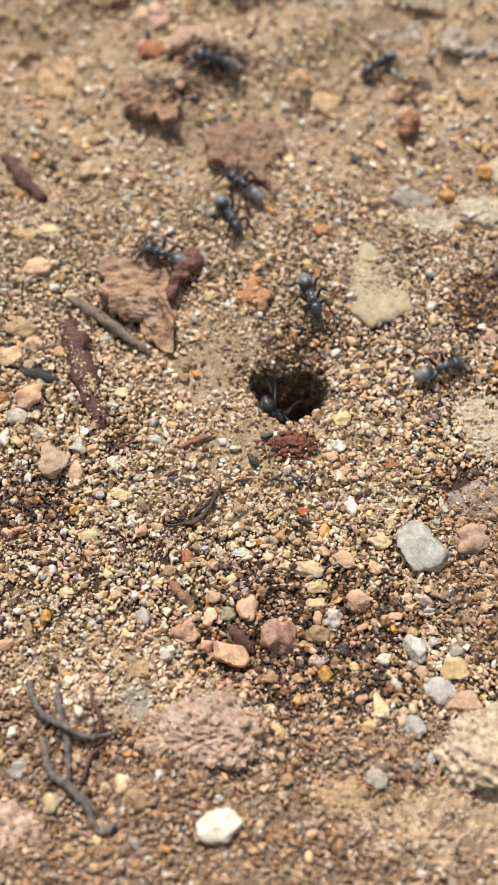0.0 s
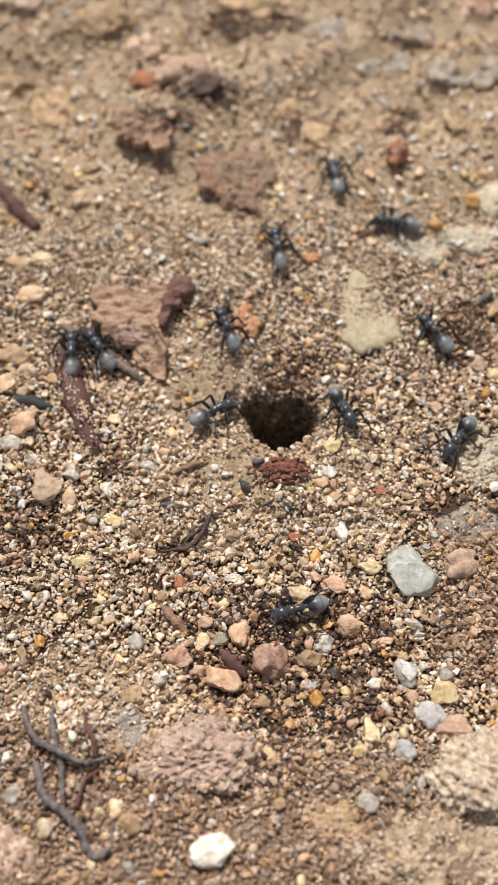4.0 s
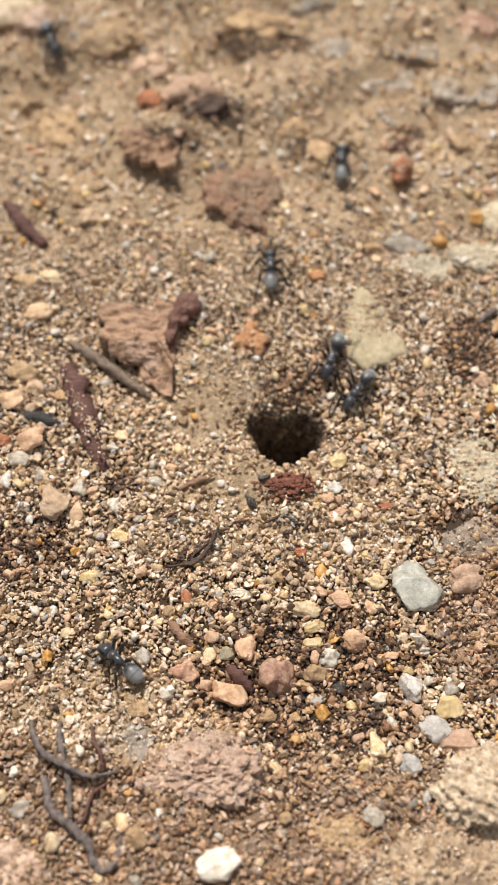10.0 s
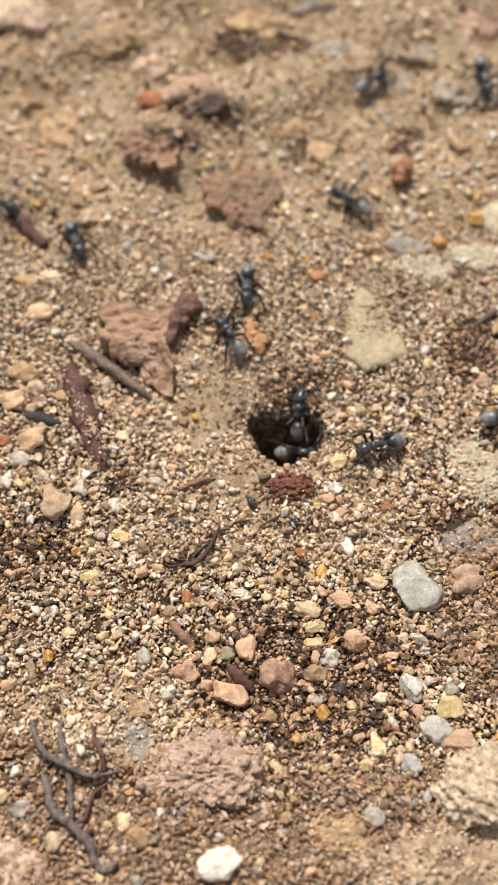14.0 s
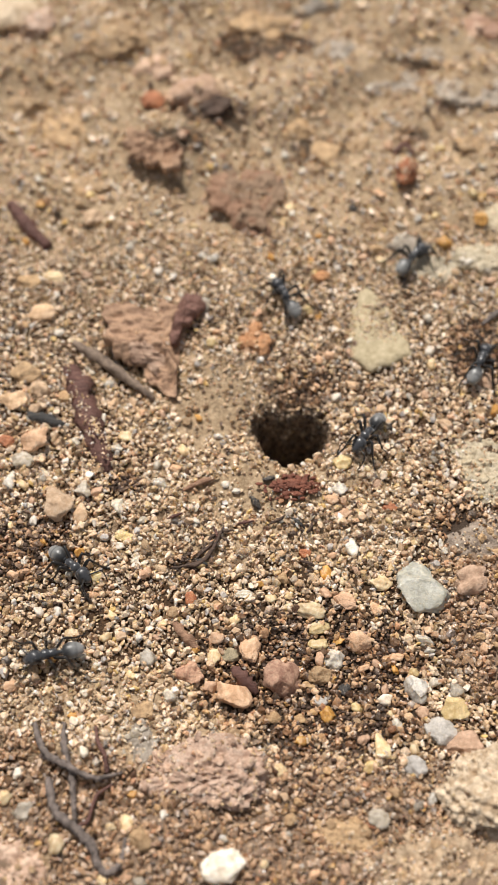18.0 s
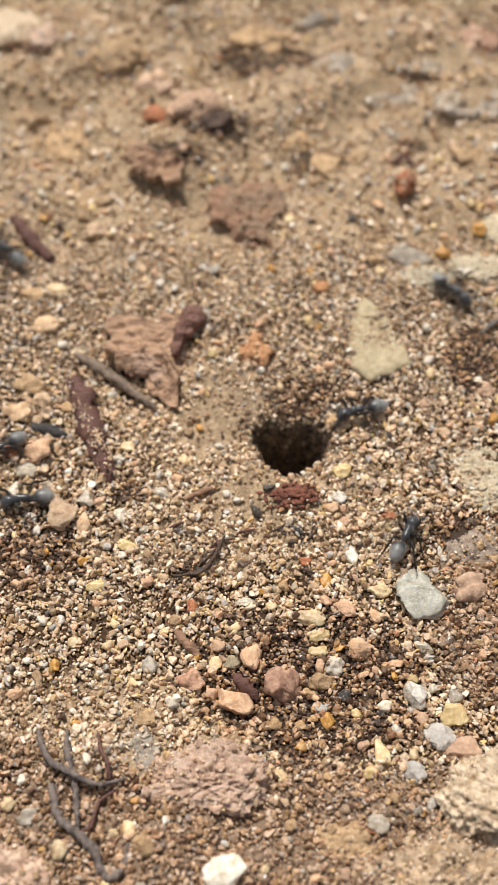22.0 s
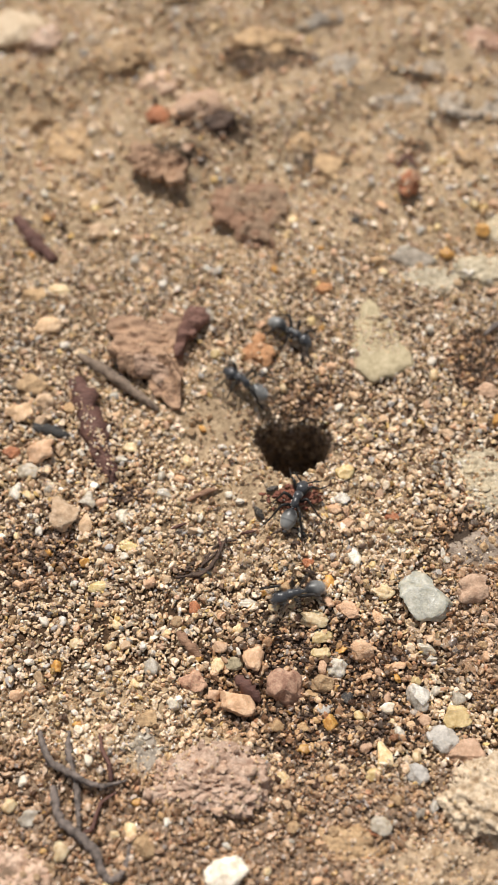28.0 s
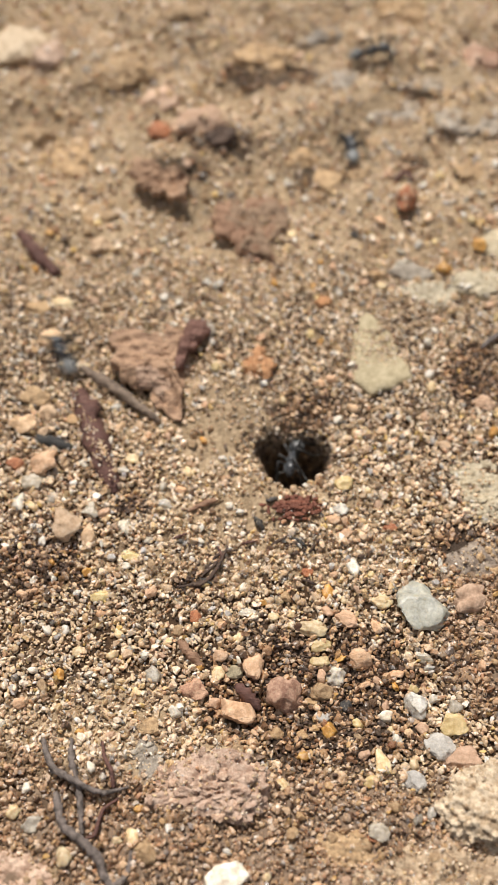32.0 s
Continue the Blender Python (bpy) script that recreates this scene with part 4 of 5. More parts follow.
stick("root", [(-19.8, -34.1, 0.35), (-19.4, -36.8, 0.55), (-18.5, -39.7, 0.55), (-18.1, -42.3, 0.65), (-17.9, -44.2, 0.45)], [0.27, 0.39, 0.37, 0.33, 0.27], "root_dark", "short straight grey rootlet", "root", 5, bumpy=0.35)
stick("root", [(-20.9, -39.9, 0.35), (-20.4, -41.8, 0.55), (-19.6, -43.7, 0.75), (-17.8, -45.0, 0.85), (-16.2, -46.5, 0.85), (-15.3, -48.4, 0.65), (-14.4, -49.1, 0.55), (-13.2, -48.2, 0.55), (-12.7, -45.8, 0.35)], [0.33, 0.46, 0.46, 0.51, 0.46, 0.46, 0.39, 0.32, 0.19], "root_dark", "crooked dark grey root", "root", 6, bumpy=0.35)
stick("root", [(-14.4, -40.5, 0.65), (-15.9, -41.8, 0.75), (-16.6, -44.2, 0.65), (-17.8, -44.8, 0.65)], [0.13, 0.20, 0.20, 0.14], "bark_dark", "thin brown rootlet beside a root", "root", 7, bumpy=0.35)
stick("root", [(-16.4, -34.5, 0.45), (-16.0, -36.3, 0.75), (-15.2, -37.9, 0.95), (-14.9, -39.5, 0.85)], [0.14, 0.24, 0.24, 0.19], "bark_dark", "thin dark brown rootlet", "root", 18, bumpy=0.35)
stick("stalk", [(-9.2, -16.2, 0.4), (-6.2, -15.7, 0.7), (-4.6, -13.9, 0.9), (-3.5, -11.2, 0.7)], [0.14, 0.25, 0.22, 0.12], "humus", "curved dark plant stalk", "stalk", 8, bumpy=0.4)
stick("stalk", [(-6.6, -15.2, 0.3), (-4.6, -12.2, 0.6), (-2.4, -11.4, 0.5)], [0.12, 0.2, 0.1], "humus", "thin black plant stalk", "stalk", 9, bumpy=0.3)
for k, (x, y, turn, long) in enumerate(((-5.2, -13.4, 50, 3.0), (-4.4, -12.0, 100, 2.2), (-7.6, -15.8, 20, 2.6), (-5.9, -15.4, -30, 1.8), (-3.4, -12.6, 140, 1.6), (-1.0, -10.4, 10, 2.0), (2.6, -10.2, 30, 2.4), (4.9, -10.6, -40, 2.2), (6.2, -11.2, 60, 1.6), (-9.0, -9.8, 25, 2.0), (6.0, -15.4, -20, 1.8))):
    c, h = math.cos(radians(turn)) * long / 2, math.sin(radians(turn)) * long / 2
    stick("plant_fibre", [(x - c, y - h, 0.35), (x + 0.2, y - 0.15, 0.75), (x + c, y + h, 0.4)], [0.08, 0.2, 0.16, 0.06], ("humus", "bark_dark", "humus", "charcoal")[k % 4], "short dark rotten plant fibre on sand", "plant debris", 30 + k, bumpy=0.4, sides=6)
stick("splinter", [(28.3, 16.7, 0.5), (29.6, 17.9, 0.7), (30.8, 18.9, 0.6)], [0.25, 0.45, 0.3], "root_dark", "grey-blue splinter of dry wood", "splinter", 10)
stick("bark_strip", [(-32.0, 36.4, 0.5), (-29.4, 32.7, 0.6), (-26.6, 29.7, 0.3)], [0.6, 1.0, 0.6], "bark_dark", "dark strip of rotten bark", "bark", 11, bumpy=0.3)
stick("stalk", [(19.0, 45.5, 0.4), (20.5, 47.0, 1.0), (21.8, 45.4, 0.6)], [0.3, 0.4, 0.25], "bark_dark", "bent dark plant stalk", "stalk", 12)


def crumbs(name, x, y, spread, number, size, colour, label, category, seed, apart=False):
    """A loose heap of crumbs: one mesh, or apart, each crumb a part."""
    rng = random.Random(seed)
    thing = rest(new(name), x, y) if apart else None
    verts, faces = [], []
    for i in range(number):
        v, f = stone_shape(size * rng.uniform(0.6, 1.6), size * rng.uniform(0.5, 1.2), size * rng.uniform(0.4, 0.9), seed * 50 + i, 0.7, 2, 0.4, 0.1)
        px, py = rng.gauss(0, spread[0]), rng.gauss(0, spread[1])
        if not apart and any(((x + px - t[0]) / t[2]) ** 2 + ((y + py - t[1]) / t[3]) ** 2 < 2.2 for t in TAKEN):
            continue
        lift = (rng.uniform(0.2, 0.8) if apart else rng.uniform(0.45, 1.1)) + (0.9 * math.exp(-((px / spread[0]) ** 2 + (py / spread[1]) ** 2) / 2) if apart else 0)
        base = (px, py, float(ground(x + px, y + py) - ground(x, y)) + size * lift + (0.35 if apart else 0.0))
        if apart:
            part("crumb", (v + base, f), MATS[colour], thing)
        else:
            faces += [tuple(q + len(verts) for q in w) for w in f]
            verts += [tuple(c) for c in (v + base)]
    if apart:
        return tagged(thing, label, category)
    ob = new(name, mesh_of(name, verts, faces, MATS[colour]))
    return tagged(rest(ob, x, y), label, category, kind="stuff")


crumbs("seed_husk", 4.5, -6.3, (1.35, 0.62), 150, 0.6, "husk_red", "crumbly dark red seed husk in front of the nest hole", "husk", 41, True)
TAKEN.append((4.5, -6.3, 2.2, 1.1))
crumbs("soil_crumbs", -14.8, -5.6, (1.0, 0.7), 54, 0.42, "humus", "black crumbs of plant matter", "plant debris", 42)
crumbs("soil_crumbs", 5.6, -11.0, (1.2, 0.8), 16, 0.42, "humus", "black crumbs of plant matter on sand", "plant debris", 43)
crumbs("soil_crumbs", -8.2, -11.4, (1.3, 0.8), 14, 0.42, "humus", "dark crumbs of plant matter on sand", "plant debris", 44)
crumbs("soil_crumbs", -6.8, -15.6, (1.4, 0.6), 39, 0.42, "humus", "dark crumbs round a bent stalk", "plant debris", 45)
crumbs("soil_crumbs", -26.0, -12.6, (2.2, 1.8), 108, 0.42, "humus", "black soil crumbs between stones", "soil", 46)
crumbs("soil_crumbs", 3.0, -25.0, (4.0, 4.0), 162, 0.42, "humus", "dark soil crumbs between pebbles", "soil", 47)
crumbs("soil_crumbs", 9.0, -32.0, (4.0, 2.4), 126, 0.42, "humus", "dark soil crumbs among pebbles", "soil", 48)
crumbs("soil_crumbs", 15.0, -26.0, (3.0, 3.0), 108, 0.42, "humus", "dark soil crumbs", "soil", 49)
crumbs("soil_crumbs", -23.0, -18.0, (3.0, 2.2), 90, 0.42, "humus", "dark soil crumbs on sand", "soil", 50)
crumbs("soil_crumbs", 25.0, -11.0, (2.6, 1.6), 72, 0.42, "humus", "dark crumbs on crusted soil", "soil", 51)
stick("seed", [(-0.3, -7.3, 0.4), (0.2, -8.1, 0.6), (0.7, -8.8, 0.4)], [0.2, 0.5, 0.2], "dark", "small black elongated seed", "seed", 13)
stick("seed", [(2.4, -4.9, 0.5), (1.0, -5.3, 0.5)], [0.2, 0.35, 0.2], "dark", "small dark seed on sand", "seed", 14)
stick("splinter", [(-8.2, -6.4, 0.4), (-5.9, -5.4, 0.6), (-4.6, -4.9, 0.4)], [0.2, 0.4, 0.2], "bark_brown", "small brown splinter of wood on sand", "splinter", 15)


grit_on(-19.4, 2.6, (3.2, 0.6, 2.0), 170, -66, 61)
grit_on(15.2, 15.6, (2.0, 3.4, 0.5), 520, 0, 63)
grit_on(4.6, -6.9, (1.3, 0.35, 0.9), 26, 0, 64)

# ---- coarse grains that can be told apart ----


def coarse_grains():
    rng = np.random.RandomState(8)
    kinds = ["cream", "orange", "white", "tan", "yellow", "peach", "sandst", "grey", "chalk", "rust", "pink", "amber"]
    base = []
    for i, colour in enumerate(kinds):
        for k in range(2):
            base.append(mesh_of("coarse_grain", *stone_shape(1, 0.85, 0.75, 700 + 2 * i + k, 0.6, 3, 0.25, 0.05), MATS[colour]))
    made = 0
    while made < 260:
        x, y = rng.uniform(-30, 33), rng.uniform(-53, 48)
        dense = 0.25 + 0.75 * math.exp(-(((x - 7) / 13) ** 2 + ((y + 29) / 9) ** 2)) + 0.4 * math.exp(-(((x + 24) / 7) ** 2 + ((y + 4) / 14) ** 2))
        if rng.rand() > dense or math.hypot(x - HOLE[0], y - HOLE[1]) < 6.5 or any(abs(x - t[0]) < t[2] + 0.7 and abs(y - t[1]) < t[3] + 0.7 for t in TAKEN):
            continue
        s = rng.uniform(0.95, 1.7)
        ob = new("coarse_grain", base[rng.randint(len(base))])
        ob.matrix_basis = pose(x * MM, y * MM, (float(ground(x, y)) + 0.25 * s) * MM, rng.uniform(-20, 20), rng.uniform(-20, 20), rng.uniform(0, 360)) @ Matrix.Diagonal((s, s * rng.uniform(0.7, 1), s * rng.uniform(0.7, 1), 1))
        TAKEN.append((x, y, s * 0.35, s * 0.35))
        tagged(ob, "coarse rounded sand grain lying on finer sand", "sand grain", "coarse grains")
        made += 1


coarse_grains()

# ---- sand: tens of thousands of grains in one sheet ----


def scatter(name, number, low, high, level, box, seed, lift, thin=None, material=None):
    rng = np.random.RandomState(seed)
    x, y = rng.uniform(box[0], box[1], number), rng.uniform(box[2], box[3], number)
    keep, edge = np.ones(number, bool), rng.uniform(0.5, 1.05, number)
    for t in TAKEN:
        keep &= ((x - t[0]) / t[2]) ** 2 + ((y - t[1]) / t[3]) ** 2 > edge
    keep &= (np.hypot(x - HOLE[0], y - HOLE[1]) > 4.6) | (y > HOLE[1] + 2.2)
    if thin:
        keep &= rng.rand(number) > thin(x, y)
    x, y = x[keep], y[keep]
    size = low * (high / low) ** (rng.rand(len(x)) ** 1.6)
    where = np.stack([x, y, ground(x, y) + size * rng.uniform(lift[0], lift[1], len(x))], -1)
    return tagged(new(name, grain_mesh(name, where, size, level, seed, material)), "loose ochre, tan and white sand grains", "sand", kind="stuff")


def powder(x, y):
    """Where wind-blown dust hides the grains: beside, before and behind the hole."""
    return np.maximum(1.0 * np.exp(-(((x + 4.6) / 5.6) ** 2 + ((y - 4.5) / 6.6) ** 2)), 0.85 * np.exp(-(((x - 0.5) / 9.0) ** 2 + ((y + 6.2) / 3.6) ** 2)))


def half_powder(x, y):
    return 0.93 * powder(x, y)


def loose(x, y):
    """Patches of fine sand with few large grains."""
    n = np.sin(x / 2.7 + 2 * np.sin(y / 5.1)) * np.sin(y / 3.3 + 1.5 * np.sin(x / 4.2)) + 0.5 * np.sin(x / 1.3 + y / 1.9)
    back = np.clip((y - 3) / 8, 0, 1) * 0.25 + np.clip((-36 - y) / 4, 0, 1) * 0.25
    return np.clip(powder(x, y) + back + 0.3 * n * np.clip(0.55 + back * 3, 0, 1), 0, 0.95)


FRONT, MIDDLE, FAR = (-33, 36, -58, 5), (-36, 38, 5, 32), (-46, 46, 32, 98)
scatter("sand_grains", 11000, 0.62, 1.2, 2, FRONT, 5, (0.0, 0.5), loose)
scatter("sand_grains", 9000, 0.5, 0.85, 2, FRONT, 15, (0.1, 0.7), half_powder)
scatter("sand_grains", 13000, 0.33, 0.6, 1, FRONT, 16, (0.0, 1.0), half_powder)
scatter("sand_grains", 22000, 0.2, 0.4, 1, FRONT, 6, (-0.4, 0.35), half_powder, FINES)
scatter("sand_grains", 4200, 0.58, 1.15, 2, MIDDLE, 25, (-0.15, 0.4), loose)
scatter("sand_grains", 12000, 0.38, 0.7, 1, MIDDLE, 26, (-0.1, 0.7), half_powder)
scatter("sand_grains", 10000, 0.2, 0.4, 1, MIDDLE, 27, (-0.2, 0.7), half_powder, FINES)
scatter("sand_grains", 13000, 0.5, 1.3, 1, FAR, 7, (-0.15, 0.5), loose)
scatter("sand_grains", 13000, 0.28, 0.6, 1, FAR, 9, (-0.05, 0.45))


def nest_lining():
    """Grains that stick out of the wall of the nest shaft."""
    rng = np.random.RandomState(44)
    n = 3600
    phi, depth = rng.uniform(0, 2 * math.pi, n), rng.uniform(-16, -0.6, n)
    low, high = np.zeros(n), np.full(n, 7.0)
    for _ in range(22):
        mid = (low + high) / 2
        under = ground(HOLE[0] + mid * np.cos(phi), HOLE[1] + mid * np.sin(phi)) < depth
        low, high = np.where(under, mid, low), np.where(under, high, mid)
    where = np.stack([HOLE[0] + low * np.cos(phi), HOLE[1] + low * np.sin(phi), depth], -1)
    # the grains' colour carries the shade down the shaft
    me = grain_mesh("nest_wall_grains", where, rng.uniform(0.3, 0.95, n), 1, 45, NEST_SHADED)
    tagged(new("nest_wall_grains", me), "grains of earth in the nest wall, darkened as shade", "soil", kind="stuff")


nest_lining()

# ---- ants ----


def egg_shape(length, profile, sides=14, wide=1.0, bend=0.0):
    """A body of rotation along x from 0 to length; profile of (place, radius), slightly wide or bent."""
    steps = 20
    pl, pr = [p for p, _ in profile], [r for _, r in profile]
    pts = []
    for i in range(steps + 1):
        u = 0.5 - 0.5 * math.cos(math.pi * i / steps)
        pts.append((u, float(np.interp(u, pl, pr))))
    verts, faces = [], []
    for u, r in pts:
        for k in range(sides):
            a = 2 * math.pi * k / sides
            verts.append((u * length, math.cos(a) * r * wide, math.sin(a) * r + bend * math.sin(math.pi * u)))
    for i in range(steps):
        for k in range(sides):
            a, b = i * sides + k, i * sides + (k + 1) % sides
            faces.append((a, a + sides, b + sides, b))
    faces += [tuple(range(sides)), tuple(reversed(range(steps * sides, (steps + 1) * sides)))]
    return verts, faces


def round_profile(bulge, rings=()):
    """An oval profile whose widest place is at bulge, with shallow grooves at rings."""
    out = []
    for i in range(41):
        u = i / 40
        v = 0.5 * u / bulge if u < bulge else 0.5 + 0.5 * (u - bulge) / (1 - bulge)
        r = math.sqrt(max(0.0, 1 - (2 * v - 1) ** 2))
        for g in rings:
            r *= 1 - 0.07 * math.exp(-(((u - g) / 0.025) ** 2))
        out.append((u, r))
    return out


def scaled(profile, r):
    return [(u, v * r) for u, v in profile]


def ant_part(name, shape, material, parent, label="", at=(0, 0, 0), turn=(0, 0, 0)):
    """A part of an ant; sizes and places in millimetres of an ant 6 mm long, which is then made a little longer."""
    k = 1.08
    return part(name, ([tuple(c * k for c in v) for v in shape[0]], shape[1]), MATS[material], parent, label, pose(*(c * k * MM for c in at), *turn))


def build_ant():
    ant = new("ant")
    head = ant_part("head", egg_shape(1.75, [(0, 0.28), (0.06, 0.48), (0.16, 0.62), (0.32, 0.68), (0.5, 0.65), (0.7, 0.52), (0.86, 0.38), (0.96, 0.24), (1, 0.1)], 16, 1.12), "ant_black", ant, "", (1.32, 0, 1.42), (0, 24, 0))
    for s in (-1, 1):
        ant_part("eye", stone_shape(0.34, 0.16, 0.36, 5, 0, 2, 0, 0), "ant_eye", head, "", (0.72, s * 0.62, 0.28))
        ant_part("mandible", tube_shape(curve_points([(1.35, s * 0.3, -0.1), (1.66, s * 0.28, -0.16), (1.9, s * 0.03, -0.18)], 4), [0.14, 0.14, 0.13, 0.12, 0.11, 0.1, 0.08, 0.06, 0.03], 6), "ant_leg", head)
        ant_part("antenna", tube_shape(curve_points([(1.15, s * 0.26, 0.36), (1.5, s * 1.0, 0.75), (1.75, s * 1.45, 0.7), (2.5, s * 1.5, 0.15), (3.2, s * 1.3, -0.45)], 4),
                                       [0.085] * 5 + [0.08] * 4 + [0.07] * 4 + [0.075] * 3 + [0.05], 6), "ant_leg", head)
    ant_part("thorax", egg_shape(2.1, [(0, 0.2), (0.1, 0.36), (0.22, 0.53), (0.38, 0.5), (0.5, 0.36), (0.6, 0.4), (0.78, 0.43), (0.92, 0.3), (1, 0.1)], 14, 1.0, 0.2), "ant_black", ant, "", (1.52, 0, 1.3), (0, 0, 180))
    ant_part("petiole", stone_shape(0.26, 0.42, 0.66, 9, 0, 2, 0, 0), "ant_black", ant, "", (-0.66, 0, 1.34))
    ant_part("gaster", egg_shape(2.35, scaled(round_profile(0.45, (0.3, 0.52, 0.7, 0.85)), 0.84), 18, 1.02), "ant_gaster", ant, "silver-grey segmented gaster with dark bands", (-0.72, 0, 1.36), (0, 8, 180))
    for i, (x, yaw, reach) in enumerate(((1.25, 46, 0.84), (0.6, 98, 0.82), (0.05, 144, 1.06))):
        for s in (1, -1):
            a = radians(yaw)
            out = Vector((math.cos(a), s * math.sin(a), 0))
            bend = Vector((-0.25 if yaw > 90 else 0.25, 0, 0))
            knee = out * 1.35 * reach + Vector((0, 0, 1.25))
            shin = out * 2.3 * reach + bend + Vector((0, 0, -0.5))
            foot = out * 2.85 * reach + bend * 2 + Vector((0, 0, -1.0))
            toe = out * 3.4 * reach + bend * 2.6 + Vector((0, 0, -1.06))
            pts = [Vector((0, 0, 0)), out * 0.25 + Vector((0, 0, -0.1)), (knee + out * 0.25) / 2 + Vector((0, 0, 0.05)), knee * 0.93, knee, (knee + shin) / 2, shin, foot, toe]
            leg = ant_part("leg", tube_shape(pts, [0.17, 0.17, 0.2, 0.15, 0.13, 0.135, 0.1, 0.075, 0.055], 7), "ant_leg", ant, "", (x, s * 0.26, 1.08))
            leg["side"], leg["row"] = s, i
    return tagged(ant, "black ant with a silver-grey sheen and slender bent legs", "ant", "ants round the nest hole")


def keep_rows(rows):
    """Leaves out rows inside a rest."""
    out = [rows[0]]
    for a, b, c in zip(rows, rows[1:], rows[2:]):
        if max(abs(p - q) for p, q in zip(a[1:], b[1:])) > 1e-4 or max(abs(p - q) for p, q in zip(b[1:], c[1:])) > 1e-4:
            out.append(b)
    return out + [rows[-1]]


def glide(times, values, at):
    """Smooth run through values that never overshoots."""
    t, v = np.array(times, float), np.array(values, float)
    h, s = np.diff(t), np.diff(v) / np.diff(t)
    m = np.zeros(len(v))
    for i in range(1, len(v) - 1):
        if s[i - 1] * s[i] > 0:
            m[i] = 2 * s[i - 1] * s[i] / (s[i - 1] + s[i])
    m[0], m[-1] = 0.3 * s[0], 0.1 * s[-1]
    i = np.clip(np.searchsorted(t, at, side="right") - 1, 0, len(h) - 1)
    u = (at - t[i]) / h[i]
    return (v[i] * (1 + 2 * u) * (1 - u) ** 2 + m[i] * h[i] * u * (1 - u) ** 2 + v[i + 1] * u * u * (3 - 2 * u) + m[i + 1] * h[i] * u * u * (u - 1))


def stance(x, y, turn):
    """Pose of an ant that stands at x, y on the sand and faces turn."""
    e = 1.1
    slope = Vector((-(ground(x + e, y, False) - ground(x - e, y, False)) / (2 * e), -(ground(x, y + e, False) - ground(x, y - e, False)) / (2 * e), 1))
    flat = math.hypot(slope.x, slope.y)
    if flat > 1.6:
        slope.x, slope.y = slope.x * 1.6 / flat, slope.y * 1.6 / flat
    up = slope.normalized()
    ahead = Vector((math.cos(radians(turn)), math.sin(radians(turn)), 0))
    ahead = (ahead - up * ahead.dot(up)).normalized()
    side = up.cross(ahead)
    m = Matrix((ahead, side, up)).transposed().to_4x4()
    m.translation = Vector((x, y, float(ground(x, y, False)) + 0.5)) * MM
    return m


